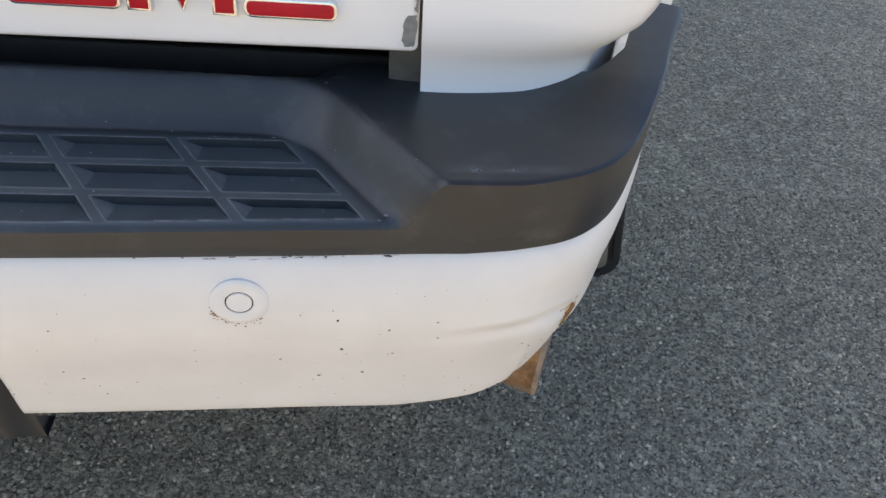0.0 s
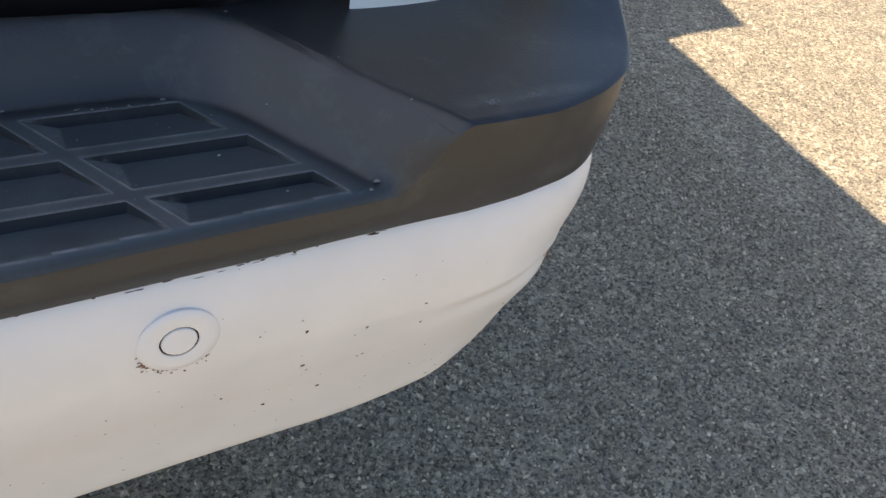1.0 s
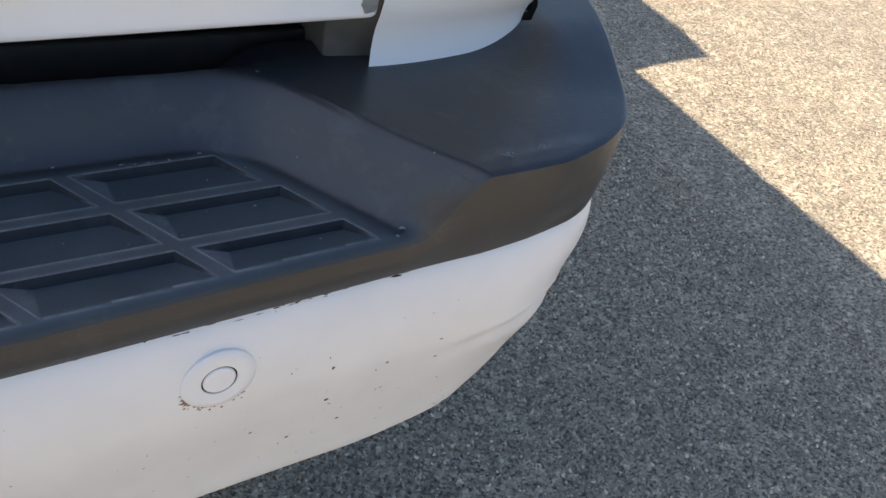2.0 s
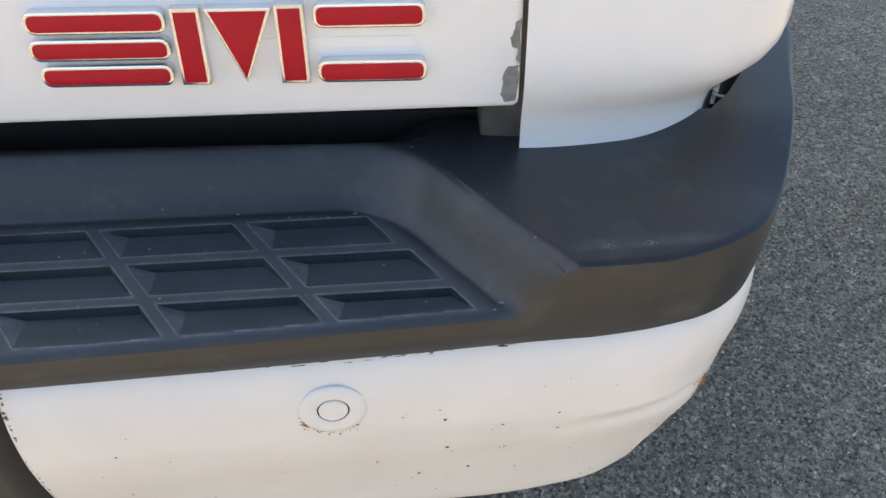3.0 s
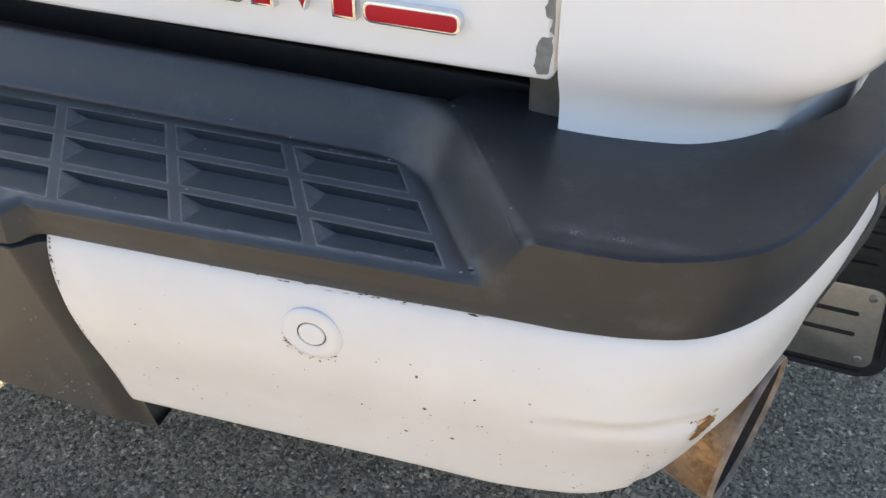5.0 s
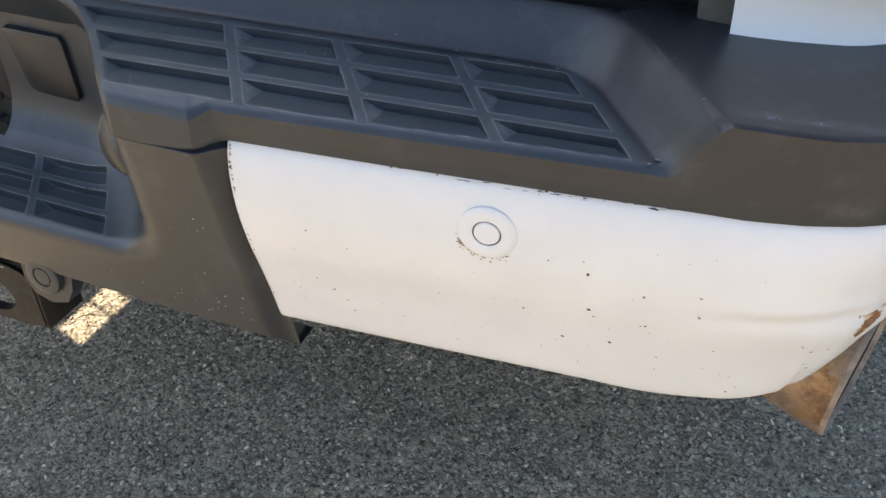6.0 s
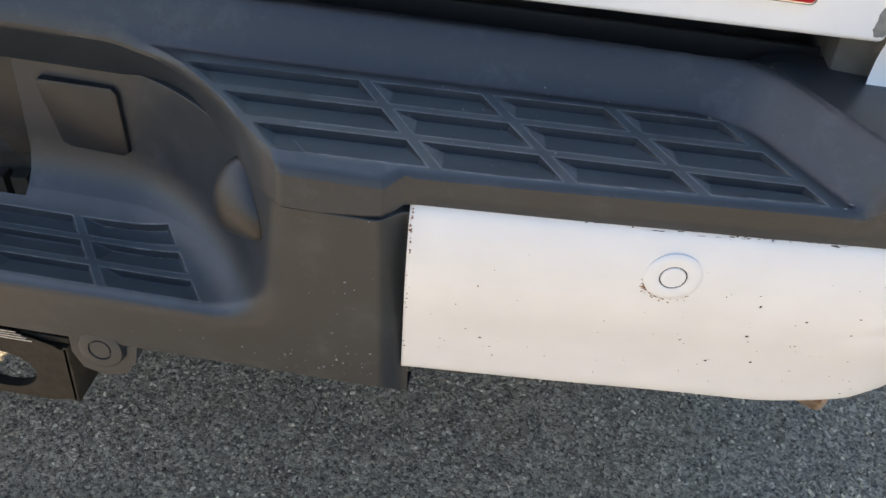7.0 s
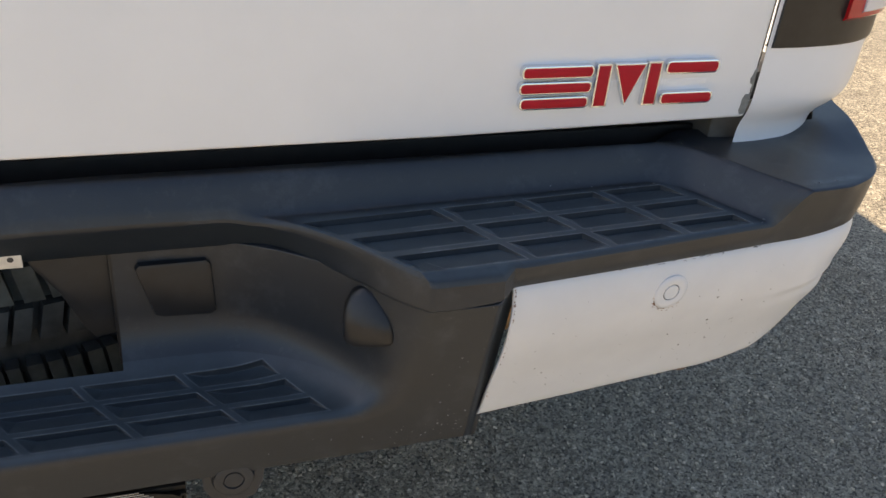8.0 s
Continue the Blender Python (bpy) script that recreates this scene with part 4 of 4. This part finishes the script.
SOOT = simple("sooty_pipe_inside", (0.048, 0.038, 0.030), 0.95, var=0.5, scale=60)
def stained_pipe():
    m, n, l, b = material("heat_stained_pipe")
    v = coords(n, l)
    c = ramp(n, l, noise_tex(n, l, v, 55, 5, 0.6), [(0.3, (0.25, 0.205, 0.16)), (0.7, (0.42, 0.37, 0.31))])
    gold = ramp(n, l, noise_tex(n, l, v, 17, 4, 0.6), [(0.36, (0, 0, 0)), (0.60, (0.9, 0.9, 0.9))])
    c = mix(n, l, gold, c, (0.38, 0.20, 0.075))
    rust = ramp(n, l, noise_tex(n, l, v, 38, 6, 0.7), [(0.46, (0, 0, 0)), (0.74, (0.85, 0.85, 0.85))])
    c = mix(n, l, rust, c, (0.13, 0.062, 0.030))
    l.new(c, b.inputs["Base Color"])
    l.new(ramp(n, l, noise_tex(n, l, v, 38, 6, 0.7), [(0.45, (0.38,) * 3), (0.6, (0.85,) * 3)]), b.inputs["Roughness"])
    b.inputs["Metallic"].default_value = 0.55
    bump(n, l, b, noise_tex(n, l, v, 140, 4), 0.6, 0.0006)
    return m


STAINED_PIPE = stained_pipe()
TIP_METAL = simple("bare_pipe_edge", (0.38, 0.285, 0.215), 0.6, metal=0.2, var=0.45, scale=60, relief=0.0003)
pipe = part("exhaust_tip", loft([ering(1.004, 0.004), ering(0.995, 0.012), ering(0.95, 0.045), ering(0.86, 0.080), ering(0.68, 0.12), ering(0.6, 0.16), ering(0.6, 0.45)], close_u=True), STAINED_PIPE, truck, "heat-stained rusty exhaust tip behind the bumper corner")
part("tip_rim", loft([ering(0.974, 0.012), ering(0.978, 0.001), ering(0.988, -0.0006), ering(1.0, 0.0005), ering(1.006, 0.0045)], close_u=True), TIP_METAL, pipe, "bare metal rim of the exhaust tip")
part("exhaust_inside", loft([ering(0.975, 0.004), ering(0.935, 0.04), ering(0.80, 0.08), ering(0.55, 0.12), ering(0.01, 0.16)], close_u=True), SOOT, pipe)

# ---- tail lamps ----
def lamp_skin(i0, i1, z0, z1, out, sign=1):
    rows = []
    for p0, p2 in list(zip(BED0, BED2))[i0:i1]:
        nn = (p2 - p0) / np.linalg.norm(p2 - p0)
        p = p0 + (p2 - p0) * 1.02
        colm = []
        for z, o in ((z0, -0.004), (z0 + 0.001, out * 0.6), (z0 + 0.004, out), (z1 - 0.004, out), (z1, -0.004)):
            q = p + nn * o
            colm.append((q[0] if sign > 0 else 2 * CX - q[0], q[1], z))
        rows.append(colm)
    e0 = [(c[0], c[1] + 0.01, c[2]) for c in rows[0]]
    return loft([e0] + rows)


for sgn in (1, -1):
    bez = part("tail_lamp", lamp_skin(1, 62, 0.9475, 1.33, 0.003, sgn), PLASTIC_SMOOTH, truck, "red and clear tail lamp in a black bezel")
    part("red_lens", lamp_skin(17, 60, 0.972, 1.30, 0.0075, sgn), LENS_RED, bez)
    part("clear_lens", lamp_skin(21, 57, 0.9775, 1.05, 0.0095, sgn), LENS_CLEAR, bez)

# ---- emblem on the tailgate: plain red bars with bright rims ----
emblem = part("emblem", box(-0.120, 0.048, 0.0901, 0.0915, 0.915, 0.921, 0.0003), WHITE, tailgate, "red enamel emblem bars with chrome rims")


def bar(outline, grow=0.0018):
    c = np.mean(outline, axis=0)
    o = np.array(outline, float)
    big = []
    n_ = len(o)
    area = sum(o[j][0] * o[(j + 1) % n_][1] - o[(j + 1) % n_][0] * o[j][1] for j in range(n_))
    sg = 1 if area > 0 else -1
    for j in range(n_):
        a, b, cc = o[j - 1], o[j], o[(j + 1) % n_]
        n1 = np.array([b[1] - a[1], a[0] - b[0]]) * sg
        n2 = np.array([cc[1] - b[1], b[0] - cc[0]]) * sg
        n1, n2 = n1 / np.linalg.norm(n1), n2 / np.linalg.norm(n2)
        big.append(b + (n1 + n2) / max(0.5, 1 + n1 @ n2) * grow)
    rim = part("emblem_rim", prism(big, (0, 0.0905, 0), (1, 0, 0), (0, 0, 1), (0, -1, 0), 0.0060, 0.0010), CHROME, emblem)
    part("emblem_bar", prism(outline, (0, 0.0850, 0), (1, 0, 0), (0, 0, 1), (0, -1, 0), 0.0010, 0.0003), RED, rim)


bar(round_rect(-0.1380, -0.0735, 0.9285, 0.9370, 0.003, 3))
bar(round_rect(-0.1390, -0.0735, 0.9145, 0.9225, 0.003, 3))
bar(round_rect(-0.1370, -0.0745, 0.9005, 0.9085, 0.003, 3))
bar([(-0.0675, 0.9005), (-0.0565, 0.9005), (-0.0565, 0.9375), (-0.0675, 0.9375)])
bar([(-0.0505, 0.9375), (-0.0365, 0.9020), (-0.0225, 0.9375)])
bar([(-0.0175, 0.9005), (-0.0065, 0.9005), (-0.0065, 0.9385), (-0.0175, 0.9385)])
bar(round_rect(0.0010, 0.0525, 0.9295, 0.9388, 0.003, 3))
bar(round_rect(0.0010, 0.0525, 0.9003, 0.9090, 0.003, 3))

# chipped paint at the tailgate's corner
def chip(name, pts):
    rr = random.Random(3)
    o = []
    for j in range(len(pts)):
        a, b = np.array(pts[j]), np.array(pts[(j + 1) % len(pts)])
        for u in (0, 0.33, 0.66):
            o.append(tuple(a + (b - a) * u + np.array([rr.gauss(0, 0.0005), rr.gauss(0, 0.0005)])))
    part(name, prism(o, (0, 0.0907, 0), (1, 0, 0), (0, 0, 1), (0, -1, 0), 0.0006), PRIMER, tailgate, "bare grey primer where the paint chipped off")


chip("paint_chip", [(0.0955, 0.9020), (0.1005, 0.9035), (0.1015, 0.8960), (0.1012, 0.8845), (0.0985, 0.8832), (0.0945, 0.8838), (0.0925, 0.888), (0.0932, 0.8965)])
chip("paint_chip", [(0.0985, 0.9255), (0.1012, 0.9285), (0.1015, 0.9050), (0.1002, 0.9075), (0.1006, 0.9125), (0.0975, 0.9150), (0.0972, 0.9200)])

# ---- the other half of the rear end ----
def mirrored(ob, parent):
    me = ob.data.copy()
    me.transform(Matrix.Translation((2 * CX, 0, 0)) @ Matrix.Diagonal((-1, 1, 1, 1)))
    me.flip_normals()
    tw = new(ob.name.split(".")[0], me)
    tw.parent = parent
    tw.matrix_parent_inverse = parent.matrix_basis.inverted()
    if "label" in ob:
        tw["label"] = ob["label"]
    for md in ob.modifiers:
        if md.type == "SOLIDIFY":
            c_ = tw.modifiers.new(md.name, md.type)
            c_.thickness, c_.offset = md.thickness, md.offset
    return tw


for ob in (bumper_cover, centre_cover, steel_face, flap):
    twin = mirrored(ob, truck)
    if len(twin.data.polygons) > 100000:
        thin = twin.modifiers.new("fewer_faces", "DECIMATE")
        thin.ratio = 0.2
# the unseen left flare is set forward to let the sun patch through
mirrored(flare, truck).data.transform(Matrix.Translation((0, 0.08, 0)))
tagged(bpy.data.objects["steel_face.001"], "white painted steel face of the bumper")
tagged(bpy.data.objects["mud_flap.001"], "black rubber mud flap")
tagged(bpy.data.objects["wheel_arch_flare.001"], "white wheel arch flare")

# ---- cab and running gear, which shade the ground ----
cab = bmesh.new()
cab_prof = [(2.06, 0.62), (2.06, 1.40), (2.10, 1.50), (2.22, 1.90), (2.40, 1.96), (3.40, 1.97), (3.75, 1.90), (4.35, 1.42), (5.55, 1.30), (5.75, 1.15), (5.78, 0.55)]
crow = []
for xo in (-1.0, -0.97, 0.97, 1.0):
    colm = []
    for y, z in cab_prof:
        y -= 0.24
        inset = max(0, z - 1.4) * 0.32
        colm.append((CX + math.copysign(abs(xo) - inset, xo), y, z))
    crow.append(colm)
loft(crow, bm=cab)
for edge_col in (crow[0], crow[-1]):
    vs = [cab.verts.new(p) for p in edge_col]
    cab.faces.new(vs)
cab_ob = part("cab", cab, WHITE, truck, "white cab and bonnet of the pickup")
part("rear_window", box(CX - 0.62, CX + 0.62, 1.845, 1.87, 1.50, 1.80, 0.01), GLASS, cab_ob)
part("chassis_frame", box(CX - 0.45, CX - 0.36, 0.25, 5.4, 0.55, 0.70, 0.01), BLACK, truck)
part("chassis_frame", box(CX + 0.36, CX + 0.45, 0.25, 5.4, 0.55, 0.70, 0.01), BLACK, truck)
for sgn in (1, -1):
    for yy in (1.22, 4.75):
        wh = tyre("wheel", (CX + sgn * 0.87, yy, 0.40), (1, 0, 0), 0.40, 0.26, truck, "black tyred truck wheel")
        part("wheel_rim", disc_stack([(0.25, -0.10), (0.25, 0.09), (0.20, 0.07), (0.07, 0.09), (0.0, 0.09)], (CX + sgn * 0.87, yy, 0.40), (sgn, 0, 0), 32), ZINC, wh)

# ---- loose and embedded stone chips in the asphalt ----
def chip_material():
    m, n, l, b = material("stone_chips")
    geo = n.new("ShaderNodeNewGeometry")
    c = ramp(n, l, geo.outputs["Random Per Island"], [(0.0, (0.099, 0.085, 0.063)), (0.30, (0.283, 0.243, 0.178)), (0.80, (0.465, 0.399, 0.293)), (0.95, (0.608, 0.522, 0.384)), (1.0, (0.874, 0.750, 0.551))])
    f = noise_tex(n, l, coords(n, l), 420, 3)
    l.new(mix(n, l, 1.0, c, ramp(n, l, f, [(0.3, (0.75, 0.75, 0.75)), (0.7, (1.1, 1.1, 1.08))]), "MULTIPLY"), b.inputs["Base Color"])
    b.inputs["Roughness"].default_value = 0.75
    return m


rg = np.random.default_rng(11)
NEAR, FAR, K = 66000, 18000, 5
pos = np.concatenate([np.stack([rg.uniform(-1.05, 1.35, NEAR), rg.uniform(-0.10, 1.30, NEAR)], 1),
                      np.stack([rg.uniform(-1.05, 2.1, FAR), rg.uniform(-0.10, 2.3, FAR)], 1)])
count = NEAR + FAR
size = 0.0020 + 0.0042 * rg.beta(1.4, 3.0, count)
turn_ = rg.uniform(0, 2 * math.pi, (count, 1))
jit = rg.uniform(0.55, 1.35, (count, K))
el = rg.uniform(0.38, 0.90, (count, 1))
tilt = rg.uniform(-0.55, 0.55, (count, 2))
ang = 2 * math.pi * np.arange(K)[None, :] / K
rings = []
for rad, rise in ((1.0, None), (0.78, 0.46)):
    ux, uy = rad * size[:, None] * jit * np.cos(ang), el * rad * size[:, None] * jit * np.sin(ang)
    X = pos[:, :1] + np.cos(turn_) * ux - np.sin(turn_) * uy
    Y = pos[:, 1:] + np.sin(turn_) * ux + np.cos(turn_) * uy
    Z = np.full_like(X, -0.0012) if rise is None else size[:, None] * rise + tilt[:, :1] * ux + tilt[:, 1:] * uy
    rings.append(np.stack([X, Y, Z], 2))
verts = np.concatenate(rings, 1).reshape(-1, 3)
base = (np.arange(count) * 2 * K)[:, None]
j0, j1 = np.arange(K), (np.arange(K) + 1) % K
tops = base + K + j0[None, :]
sides = (base[:, :, None] + np.stack([j0, j1, K + j1, K + j0], 1)[None]).reshape(-1, 4)
cme = bpy.data.meshes.new("stone_chips")
cme.from_pydata(verts.tolist(), [], tops.tolist() + sides.tolist())
cme.materials.append(chip_material())
tagged(new("stone_chips", cme), "pale angular stone chips set in the asphalt", "stone chips", kind="stuff")
